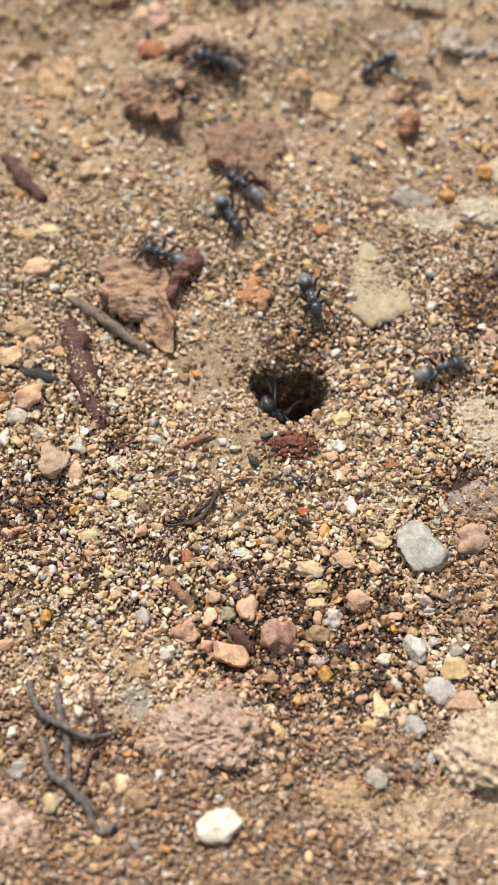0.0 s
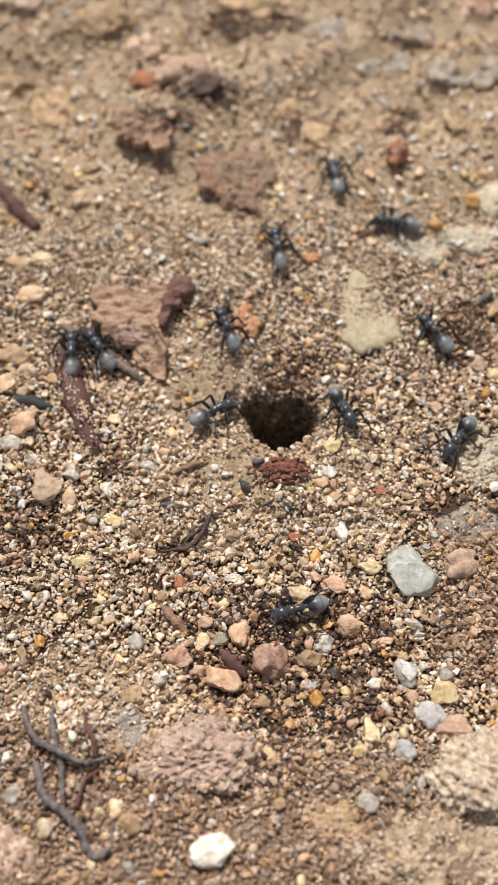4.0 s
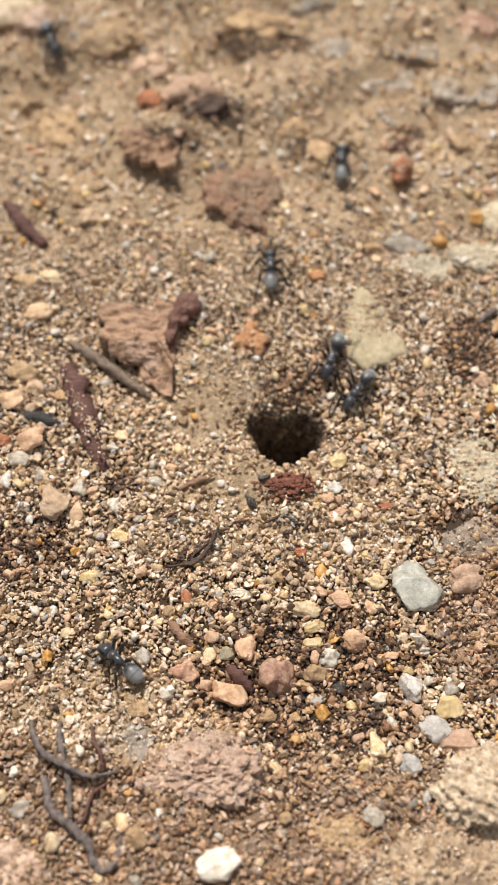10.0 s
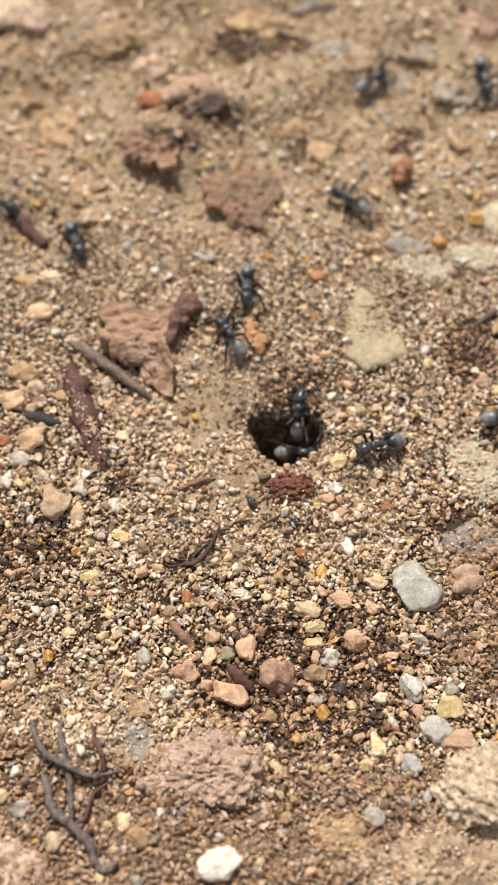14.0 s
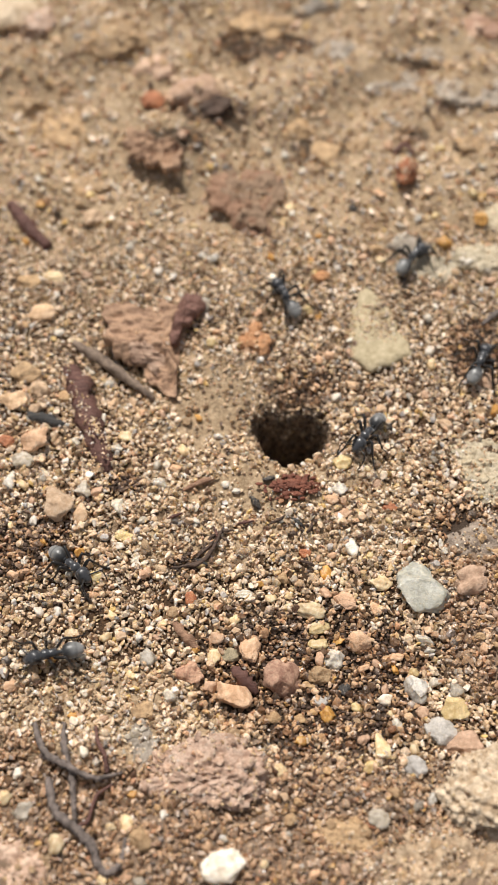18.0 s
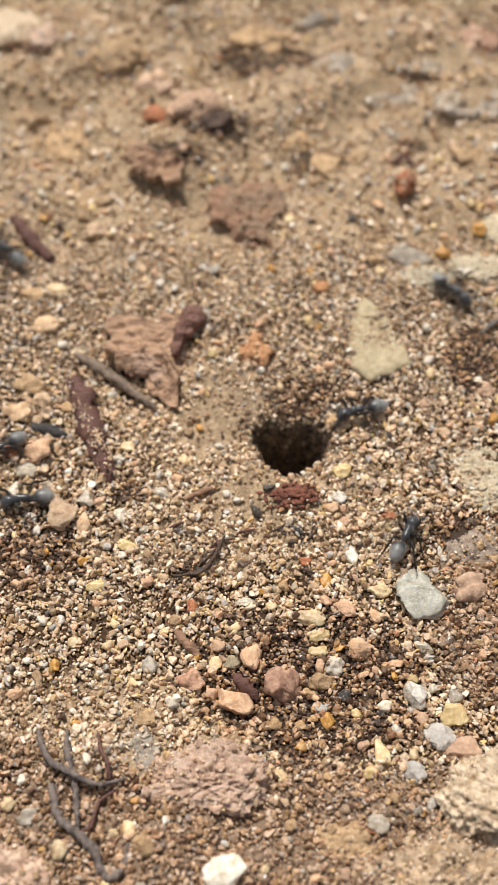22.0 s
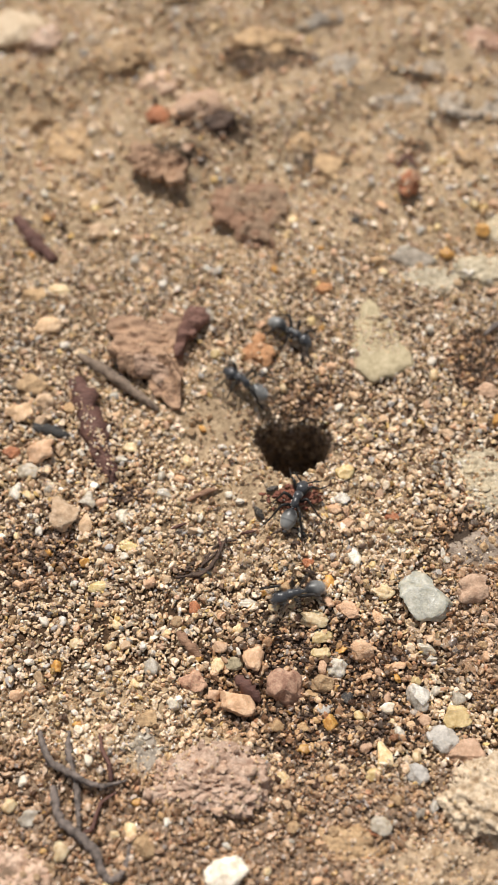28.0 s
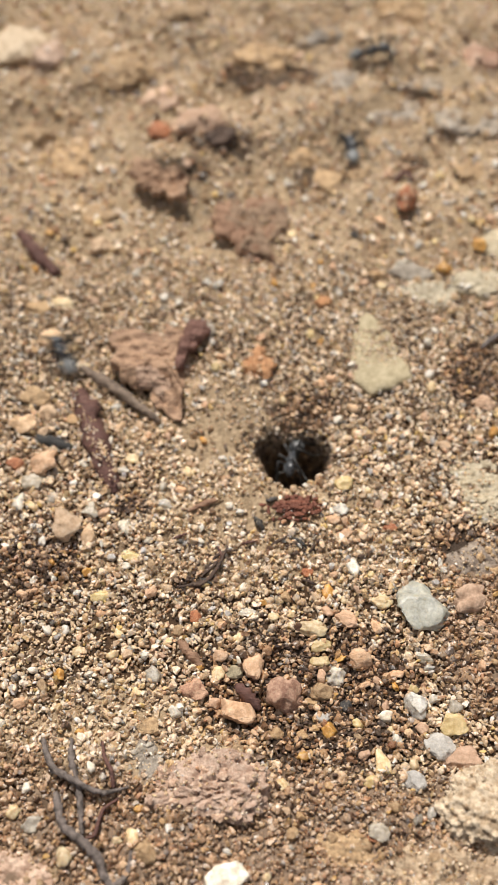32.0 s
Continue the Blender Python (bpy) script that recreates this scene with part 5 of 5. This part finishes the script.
# seconds, place in millimetres and heading of every ant
ANTS = [
    [(0, -5.4, 49.9, 176), (0.49, -6.1, 81.7, 91), (1.58, 20.7, 86.7, 267), (2, 19.4, 59.7, 134), (2.42, 20.7, 86.7, 87), (12.68, 33.2, 94.1, 264), (13, 31.2, 73.6, 441), (13.32, 33.2, 94.1, 444), (32, 33.2, 94.1, 444)],
    [(0, 17.1, 51.9, -139), (0.5, 15.2, 40.3, -90), (1, 17.3, 28.1, -109), (1.5, 20.2, 11.6, -95), (2, 14.4, -4.1, -167), (2.5, 22, -0.4, -285), (3, 17.3, 6.8, -313), (3.5, 23.9, 8.5, -257), (5.5, 13.8, 22.1, -189), (6, 5.7, 11.4, -104), (6.5, 0, 6.7, -125), (7, 0.6, 4.1, 0), (7.5, 2.8, 0, -100), (8, -0.8, -3.5, -165), (8.5, -1.6, 4.3, -267), (9, -1.3, 7, -273), (9.5, 5.5, 16.8, -339), (10, 10.1, 11.4, -470), (10.5, 21.5, 11.1, -362), (10.8, 41, 12.3, -357), (11.75, 42.4, 25.2, -177), (12, 28.6, 24.5, -203), (12.5, 23, 13.5, -135), (13, 19.6, 15.4, -190), (13.5, 22.9, 26.5, -252), (14, 13, 35, -217), (14.5, 3, 30.5, -103), (16.5, 8, 13.5, -83), (17, 4.3, 18.8, -225), (17.5, 4.1, 21, -193), (18, 3.9, 20.4, -242), (18.5, 1.9, 21.5, -128), (19, -8.2, 5.2, -175), (19.5, -8.6, 15.1, -272), (20, -7.7, 17.4, -390), (20.5, -7.4, 12.2, -488), (21, -13.7, 9.7, -525), (21.5, -23.3, 4.6, -509), (22, -29.9, 0.1, -507), (22.25, -40.6, 0.7, -543), (22.72, -40.5, 0.9, -722), (23, -22.1, 0.3, -831), (23.28, -40.5, 0.9, -902), (32, -40.5, 0.9, -902)],
    [(0, -1.1, 30.5, 136), (0.5, 2.6, 37.8, 39), (1, 8.7, 38.4, 49), (1.5, 10, 42.7, 81), (2, 10.7, 51.5, 90), (2.55, 11.7, 87.4, 88), (11.53, 12.9, 91.3, 268), (12, 11.9, 60.5, 276), (12.5, 16.8, 53.7, 277), (13, 15.7, 29.5, 279), (13.5, 8.9, 42.4, 448), (14, 16.8, 59.1, 404), (14.5, 12.7, 53.7, 268), (16.5, 15.1, 18.2, 268), (17, 10.9, 10.9, 243), (17.5, 9.5, 9.4, 418), (18, 20.1, 25.9, 412), (18.5, 14.3, 33.2, 465), (19, 14.8, 46, 452), (19.5, 8.4, 41.6, 624), (20, 11.3, 14.5, 594), (20.5, 13.6, 17.2, 442), (21, 13.7, 30.7, 507), (21.5, 14.1, 36, 685), (22, 25.1, 22.8, 677), (22.26, 41.9, 23.2, 722), (28.53, 42.9, 36.8, 901), (29, 12.6, 36, 994), (29.5, 8.9, 17.8, 970), (30, 5.3, 16.3, 1004), (30.5, 0.7, 8.9, 1001), (31, 7.2, 6.1, 1161), (31.5, 16.9, 13.3, 1117), (31.79, 4.5, -1.3, 1117), (32, 4.5, -1.3, 1117)],
    [(0, -3, 25.8, -62), (0.5, 0, 9.3, -74), (1, 0.6, 12.7, 77), (1.5, -4.5, 11.6, 188), (2, -6.2, 11.8, 185), (2.5, -9.8, 8.6, 230), (3, -8.9, 8.7, 239), (3.5, -15.4, 9, 142), (5.5, -20.5, 17.6, 89), (6, -15.2, 20.9, 76), (6.5, -22.9, 18.5, 176), (7, -32, 22.2, 164), (7.25, -41.9, 23, 175), (13.75, -44.2, 36.1, 355), (14, -33.2, 35.1, 340), (14.5, -27.7, 23.3, 305), (16.5, -14.9, 8.8, 293), (17, -15.7, -5.5, 276), (17.5, -10.9, -16.4, 246), (18, -20.3, -16.2, 318), (18.5, -12.4, -16.4, 352), (19, -12.1, -17.4, 368), (19.5, -9.6, -16.4, 343), (20, -1.5, -20.7, 331), (20.5, 8.2, -24.1, 330), (21, 9.7, -27.2, 445), (21.5, 12.2, -22, 424), (22, 17, -12.1, 421), (22.5, 20.3, 4.3, 438), (22.8, 39.7, 5.3, 363), (24.17, 40.1, 8, 183), (24.5, 18.5, 6.9, 118), (25, 15.8, 11.9, 162), (25.27, 4.5, -1.3, 162), (27.05, 4.5, -1.3, 87), (27.5, 4.1, -7.6, 87), (28, 4.4, -7.7, 67), (28.5, 4.7, 1.3, 82), (29, 6.5, 7.2, 83), (29.5, 4.5, 7.8, 144), (30, -1.7, 13.1, 132), (30.5, -5.1, 25.7, 86), (31, -0.6, 30.4, 87), (31.5, 2, 35.1, 56), (32, 13.4, 51, 93)],
    [(0, -10.7, 19.3, 157), (0.5, -22.6, 14.4, 241), (1, -18.4, 5.5, 301), (1.5, -11.8, 2.3, 241), (2, -23.9, -4.4, 206), (2.25, -38.1, -3.9, 178), (21.02, -44.7, 31.4, 357), (21.5, -13.4, 30, 180), (22, -32.3, 29.9, 141), (22.25, -44.7, 31.1, 174), (31.71, -43.6, 16.3, -2), (32, -24.6, 15.5, 127)],
    [(0, 7.1, 13.7, -73), (0.5, 6.7, 8.9, -50), (1, 16, 3.1, 0), (1.5, 25.4, 7.6, 35), (2, 20.1, 6, 154), (2.5, 14.6, 10.4, 106), (3, 17.4, 15.7, 175), (3.5, 13.3, 27.8, 100), (5.5, 9.7, 58.3, 93), (6, 11, 68.9, 270), (6.5, 11.3, 58.4, 334), (7, 20.6, 64.3, 315), (7.5, 28.1, 57, 316), (7.79, 46.7, 58.4, 364), (10.2, 45.4, 48.5, 537), (10.5, 25.9, 49.4, 433), (11, 28.8, 58.9, 460), (11.5, 28.8, 66.5, 485), (12, 24.3, 65.3, 553), (12.42, 26.2, 92.5, 446), (18.41, 16.3, 93.3, 268), (19, 14.9, 55, 394), (19.5, 21.5, 55.5, 426), (20, 24.3, 76.7, 446), (20.31, 25.6, 96.6, 446), (31.5, 18.6, 102, 267), (32, 17, 69.2, 360)],
    [(0, 21.8, 3.6, 21), (0.5, 15.9, 23, 130), (1, 7.4, 20.5, 256), (1.5, 12.1, 15, 318), (2, 13.3, 15.1, 211), (2.5, 6.6, 17.1, 108), (3, 5.9, 38.1, 44), (3.78, 6.8, 88.6, 89), (9.59, -29.6, 91.4, -86), (10, -27.6, 65, -71), (10.5, -23.2, 42.9, -64), (11, -14.5, 37.7, -36), (11.5, -13.2, 30.6, -64), (12, -5.2, 18.5, -28), (12.5, 1.7, 9.3, -59), (13, 3, 4.8, -69), (13.5, 5.3, 4.3, 10), (14, 6.5, 5.4, 70), (14.5, 9, 8.4, 1), (16.5, 13.2, 5.6, -3), (17, 15.5, 8.1, -140), (17.5, 13.4, 6.1, -105), (18, 13.3, 0.2, -125), (18.5, 8.8, -1.1, -127), (19, 9.1, -5.5, -127), (19.5, 6.2, -13.5, -103), (20, 7.4, -12.9, -138), (20.5, 5.9, -13.6, -103), (20.75, 4.5, -1.3, -103), (22.75, 4.5, -1.3, -58), (23, -11.3, -4.7, -58), (23.5, -3.5, -0.2, -5), (24, 1.2, -5.8, -29), (24.5, 16.7, -13.3, 2), (25, 26.9, -4.7, 27), (25.25, 38.4, -4.3, 2), (27.21, 37.1, -11.9, -177), (27.5, 18.1, -12.7, -158), (28, 4.4, -18.4, -163), (28.5, -13.2, -19.3, -177), (28.88, -38.1, -18.9, -181), (32, -38.1, -18.9, -181)],
    [(0, 3.4, 0.3, 113), (0.5, 4.6, 4.6, 14), (1, 7.8, 1.3, 40), (1.5, 11.8, 4.1, 8), (2, 11.7, 1.9, -165), (2.5, 11.7, 4.8, -252), (3, 10.7, 4.9, -78), (3.5, 11.5, 2.1, -73), (5.5, 12.1, 0.4, -45), (6, 13.7, -0.1, 89), (6.5, 13.7, 1.4, 66), (7, 17.2, 7.8, 82), (7.5, 18, 15.8, 102), (8, 10.5, 39.1, 34), (8.5, 11.3, 26.9, -76), (9, 13.6, 26.3, -110), (9.5, 7.1, 25, -170), (10, 2.7, 24.4, -269), (10.5, -1.9, 35.7, -232), (11, -5.6, 34.9, -171), (11.5, -1.6, 35.4, -256), (12, -7.5, 42.5, -222), (12.81, -8.8, 95.1, -269), (16.41, -15.4, 97.3, -447), (17, -13.7, 58.8, -334), (17.59, -15.4, 97.3, -267), (20.43, -0.8, 99.4, -90), (21, -0.7, 62.2, -234), (21.57, -0.8, 99.4, -270), (32, -0.8, 99.4, -270)],
    [(0, 4.5, -1.3, 41), (0.25, 4.5, -1.3, 41), (0.5, -9.2, -3.7, 41), (1, -0.1, 4.3, 13), (1.5, 7.8, 9, 31), (1.75, 4.5, -1.3, 31), (2.22, 4.5, -1.3, 127), (2.5, -5.3, -17, 127), (3, -9.1, -11.8, 99), (3.5, -6.2, -0.6, 49), (5.5, 4.4, 3.9, 7), (6, 7.6, 1.3, 45), (6.5, 5.5, 4.9, 121), (6.85, 4.5, -1.3, 121), (9.75, 4.5, -1.3, 235), (10, 13.2, 6.6, 235), (10.5, 5, 1.6, 212), (10.85, 4.5, -1.3, 212), (13.25, 4.5, -1.3, 117), (13.5, -0.2, 9.6, 117), (14, -2.5, 14, 123), (14.5, -6.1, 14.3, 252), (16.5, -7, 0.2, 257), (17, -13.2, -17.1, 235), (17.5, -19.4, -27, 231), (18, -21.3, -27, 193), (18.25, -36.3, -26.4, 178), (32, -36.3, -26.4, 178)],
    [(0, 4.5, -1.3, 123), (0.55, 4.5, -1.3, 123), (1, 3.4, 1.2, 123), (1.5, 5.6, 3.9, 130), (2, 1.8, 3.1, 125), (2.5, 0.5, 8.1, 112), (3, -2.1, 13, 141), (3.5, -1.8, 11.8, 111), (5.5, -5.2, 21.4, 111), (6, -7.1, 25.7, 121), (6.5, -20.1, 28.7, 159), (7, -29.9, 34.3, 153), (7.5, -27.1, 38.4, 48), (8, -27.2, 37.3, 13), (8.5, -17.7, 27.3, -63), (9, -18.3, 20.1, -126), (9.37, -42.4, 21, -182), (18.25, -44.7, 36.4, -4), (18.5, -31.5, 35.5, -70), (19, -25.5, 19.6, -111), (19.5, -18, 22.1, -13), (20, -16.5, 17.5, -81), (20.5, -18.6, 12.5, -123), (21, -26.4, 2.5, -130), (21.5, -23.1, -5.4, -90), (22, -26.4, -6.6, -174), (22.25, -39.6, -6.3, -181), (32, -39.6, -6.3, -181)],
    [(0, 40.6, 8.3, -173), (0.75, 40.6, 8.3, -173), (1, 31.3, 7.2, -213), (1.5, 28.7, 14.2, -208), (2, 22.4, 12, -239), (2.5, 21.1, 27.9, -272), (3, 23.1, 27.4, -138), (3.5, 21.9, 28, -196), (5.5, 11.9, 30.7, -169), (6, 16.1, 26.9, -69), (6.41, 43, 27.9, 2), (8.61, 44.2, 35.2, 181), (9, 19, 34.9, 128), (9.5, 11.5, 31, 132), (10, 12.5, 42, 88), (10.5, 15.2, 52.9, 76), (11, 15.6, 54.6, 78), (11.5, 23.9, 62.2, -52), (12, 18, 51.6, -145), (12.5, 13.8, 23.2, -99), (13, 10.9, 7.9, -120), (13.5, 20.1, 6.2, -67), (14, 14.9, -1.4, -159), (14.5, 22.1, 0.4, -302), (16.5, 20, 6.8, -291), (17, 25.8, 10.1, -331), (17.25, 40.5, 11.2, -356), (20.75, 34.6, -34.3, -179), (21, 24.3, -34.4, -22), (21.25, 34.6, -34.3, 1), (24.25, 34.8, -31.4, 180), (24.5, 24.1, -31.5, 75), (25, 25.4, -26.9, 127), (25.25, 35.5, -26.6, 2), (32, 35.5, -26.6, 2)],
    [(0, 4.5, -1.3, -159), (1.05, 4.5, -1.3, -159), (1.5, -2.1, -4.8, -159), (2, -7.1, -6.8, -190), (2.5, -11.3, -7.2, -175), (3, -13.8, -7.4, -180), (3.5, -20.3, 2.4, -259), (5.5, -21.2, 29.8, -280), (6, -11.6, 52.7, -290), (6.5, 5.1, 63.4, -327), (6.95, 5.7, 92.8, -271), (8.62, -1, 96.2, -450), (9, -0.9, 71.4, -347), (9.38, -1, 96.2, -270), (19.63, 3.1, 99.4, -91), (20, 2.9, 75.3, -184), (20.37, 3.1, 99.4, -271), (23.39, 13.8, 98.2, -92), (24, 12.3, 58.4, -136), (24.5, 6, 41.2, -97), (25, 6.6, 14.5, -89), (25.5, -1.8, 11.3, -205), (27.5, 3.9, 15.7, -317), (28, 4.1, 16.8, -395), (28.5, 11, 7.5, -424), (29, 10.8, 3.4, -494), (29.35, 4.5, -1.3, -494), (29.75, 4.5, -1.3, -489), (30, 12.4, 4.1, -489), (30.25, 4.5, -1.3, -489), (31.55, 4.5, -1.3, -454), (32, 5.1, 2.7, -454)],
    [(0, -42.9, 35.1, -3), (1.63, -42.9, 35.1, -3), (2, -18.9, 33.9, 150), (2.37, -42.9, 35.1, 177), (2.75, -41.8, 28.1, 357), (3, -29.9, 27.5, 453), (3.25, -41.8, 28.1, 537), (13.24, -45.2, 41.2, 710), (13.5, -28.5, 38.4, 665), (14, -22.3, 29.4, 651), (14.5, -14.7, 22.3, 690), (16.5, -0.3, 16.7, 682), (17, -1.2, 11.7, 640), (17.25, 4.5, -1.3, 640), (19.12, 4.5, -1.3, 613), (19.5, -0.2, 23.3, 613), (20, -0.8, 21.1, 559), (20.5, 0.4, 12.4, 638), (21, 1.2, 6.4, 650), (21.5, 4.1, 5.9, 710), (21.85, 4.5, -1.3, 710), (22.99, 4.5, -1.3, 542), (23.5, -1.8, 31.1, 542), (24, -20.8, 30.6, 544), (24.5, -21.5, 33.7, 489), (25, -32.8, 45.2, 484), (25.25, -47.6, 47.9, 530), (32, -47.6, 47.9, 530)],
    [(0, 10, -59.6, 88), (1.71, 10, -59.6, 88), (2, 10.7, -40.8, -90), (2.29, 10, -59.6, -92), (23.25, 19.2, -56.5, 86), (23.5, 19.8, -47, 86), (24, 20.5, -47.5, 204), (24.25, 19.9, -56.5, 266), (32, 19.9, -56.5, 266)],
    [(0, 4.5, -1.3, -26), (2.05, 4.5, -1.3, -26), (2.5, 4.6, 3.4, -26), (3, 11.4, 0.1, -7), (3.35, 4.5, -1.3, -7), (11.05, 4.5, -1.3, -29), (11.5, 4.7, 4.8, -29), (12, 9.8, 2, 22), (12.5, 17.1, 5.1, -1), (13, 25.1, 1.7, -12), (13.5, 28.4, 7.2, 9), (14, 30.4, 2.6, 5), (14.25, 40, 3.7, 7), (18.75, 39.2, 0.9, 184), (19, 26.1, 0.1, 195), (19.5, 21.6, -2.2, 168), (20, 7.7, 4, 209), (20.35, 4.5, -1.3, 209), (24.55, 4.5, -1.3, 337), (25, 0.9, 3.9, 337), (25.5, 4.6, 5.4, 376), (27.5, 4, 4.8, 507), (28, -1.6, 9.4, 505), (28.5, -4.3, 28.5, 479), (29, -13.7, 31.8, 526), (29.5, -7.9, 37.6, 482), (30, -19.5, 40.8, 501), (30.42, -47, 43.2, 535), (32, -47, 43.2, 535)],
    [(0, 41.1, 10.7, -175), (2.25, 41.1, 10.7, -175), (2.5, 28.1, 9.6, -85), (3, 28.4, 5.9, -75), (3.5, 25.8, -1.4, -117), (5.5, 23.7, -3.1, -140), (5.75, 39.1, -2.6, 2), (7.71, 38.6, -7.1, -178), (8, 19.5, -7.8, -162), (8.5, 7.9, 2.5, -222), (8.85, 4.5, -1.3, -222), (13.55, 4.5, -1.3, -354), (14, 6.3, 0.9, -354), (14.5, 7.9, 4.8, -295), (16.5, 7.6, 3.7, -425), (17, 10.1, 0.1, -354), (17.5, 18.5, 1.3, -329), (18, 27.1, 10.3, -294), (18.5, 27, 10.6, -219), (19, 24.2, 12.6, -234), (19.26, 40.7, 13.8, -356), (20.2, 41.4, 18, -178), (20.5, 22.1, 17.3, -112), (21, 20.4, 13.1, -56), (21.5, 21.6, 5.9, -133), (22, 12.9, 5, -167), (22.5, 9.2, 9.2, -189), (23, 6.8, 6.1, -135), (23.5, 11, 4.6, -110), (24, 5.4, 2.3, -114), (24.5, -11.2, -5.9, -154), (24.75, 4.5, -1.3, -154), (28.55, 4.5, -1.3, -60), (29, 4.6, -0.1, -60), (29.5, -0.4, -11, -140), (30, -11.8, -13.9, -173), (30.5, -22.2, -21, -111), (31, -17.2, -28.2, -85), (31.31, -37.3, -27.9, -181), (32, -37.3, -27.9, -181)],
    [(0, 4.5, -1.3, 75), (2.75, 4.5, -1.3, 75), (3, 6.9, 12, 75), (3.5, 5.1, 19.5, 99), (5.5, 3.3, 35.6, 79), (6, 7, 29.7, -67), (6.5, 7.8, 32.8, -66), (7, 10.6, 21.5, -81), (7.5, 10, 24.2, -261), (8, 9.5, 28.3, -96), (8.5, 5.3, 17.1, -94), (9, 8.1, 8, -94), (9.25, 4.5, -1.3, -94), (13.63, 4.5, -1.3, -92), (14, -0.4, 21.9, -92), (14.5, 3.6, 13.1, -77), (16.5, 3.5, 5.4, -108), (17, 0.2, 2.6, -190), (17.35, 4.5, -1.3, -190), (24.55, 4.5, -1.3, -143), (25, 8.3, 2.3, -143), (25.35, 4.5, -1.3, -143), (32, 4.5, -1.3, -143)],
    [(0, 4.5, -1.3, -153), (2.75, 4.5, -1.3, -153), (3, 5.9, -13.1, -153), (3.5, 8.9, -22.3, -160), (5.5, -23.8, -23.7, -177), (5.75, -35.6, -23.1, -183), (9.66, -35.8, -27.7, -361), (10, -13.8, -27.9, -196), (10.34, -35.8, -27.7, -181), (23.25, -36.6, -27.8, -3), (23.5, -23.5, -28.5, -132), (24, -28, -33.4, -170), (24.25, -36.1, -32.9, -184), (32, -36.1, -32.9, -184)],
    [(0, 47.3, 61.7, -169), (11.73, 47.3, 61.7, -169), (12, 30.4, 58.3, -77), (12.27, 47.3, 61.7, 11), (12.75, 47.5, 62.8, -167), (13, 32, 59.3, -275), (13.25, 47.5, 62.8, -347), (13.75, 47.2, 59.8, -170), (14, 32.2, 57.2, 6), (14.25, 47.2, 59.8, 10), (32, 47.2, 59.8, 10)],
    [(0, 4.5, -1.3, 77), (16.75, 4.5, -1.3, 77), (17, 5.4, 8, 77), (17.5, 5.4, 5.9, -97), (17.85, 4.5, -1.3, -97), (32, 4.5, -1.3, -97)],
]


# carried by an ant: which ant, from when, until when, colour, size
CARRIED = [
    (15, 7.71, 8.85, "chalk", 1.9, 1.3, "pale papery seed flake carried by an ant"),
    (10, 8.61, 17.25, "cream", 1.5, 0.9, "pale flake carried by an ant"),
    (15, 20.2, 24.75, "tan", 2.6, 1.1, "thin tan flake carried by an ant"),
    (1, 11.75, 22.25, "chalk", 1.4, 1.2, "white flake carried by an ant"),
    (3, 24.17, 25.27, "white", 1.1, 0.9, "white crumb carried by an ant"),
]


def build_load(colour, length, wide, label):
    shape = stone_shape(length, wide, wide * 0.45, int(length * 100), 0.7, 3, 0.3, 0.08)
    return tagged(new("seed_flake", mesh_of("seed_flake", *shape, MATS[colour])), label, "seed flake")


def motions():
    first = build_ant()
    ants = [first] + [copy_thing(first, pose(0, 0, 0)) for _ in ANTS[1:]]
    for ant, track in zip(ants, ANTS):
        t = [r[0] for r in track]
        at = np.arange(0, 32.001, 1 / 6)
        x, y, turn = (glide(t, [r[k] for r in track], at) for k in (1, 2, 3))
        for i in range(1, len(turn)):
            turn[i] = turn[i - 1] + max(-70, min(70, turn[i] - turn[i - 1]))
        rows = keep_rows(list(zip(at, x, y, turn)))
        walk(ant, [(a, stance(b, c, d)) for a, b, c, d in rows])
        for who, begin, end, colour, length, wide, label in CARRIED:
            if ANTS[who] is track:
                held = [(a, stance(b, c, d) @ pose(3.3 * MM, 0, 0.9 * MM, 0, 12, 20)) for a, b, c, d in zip(at, x, y, turn) if begin <= a <= end]
                if math.hypot(held[-1][1].translation.x / MM - HOLE[0], held[-1][1].translation.y / MM - HOLE[1]) < 9:
                    held.append((min(held[-1][0] + 0.3, 31.9), stance(HOLE[0], HOLE[1] - 3.0, 0)))       # down into the nest
                walk(build_load(colour, length, wide, label), [(0, held[0][1])] + [r for r in held if 0 < r[0] < 32] + [(32, held[-1][1])])
        at = np.arange(0, 32.001, 1 / 15)
        x, y = (glide(t, [r[k] for r in track], at) for k in (1, 2))
        gone = np.concatenate([[0], np.cumsum(np.hypot(np.diff(x), np.diff(y)))]) * (2 * math.pi / 5.2)
        for leg in [c for c in ant.children if "side" in c]:
            root = leg.matrix_basis.translation.copy()
            beat = math.pi * ((leg["row"] + (leg["side"] > 0)) % 2)
            rows = [(a, math.sin(g + beat), math.cos(g + beat)) for a, g in zip(at, gone)]
            walk(leg, [(a, Matrix.Translation(root) @ pose(0, 0, 0, leg["side"] * (6 * max(0, c)), 0, leg["side"] * -20 * s)) for a, s, c in keep_rows(rows)])


motions()
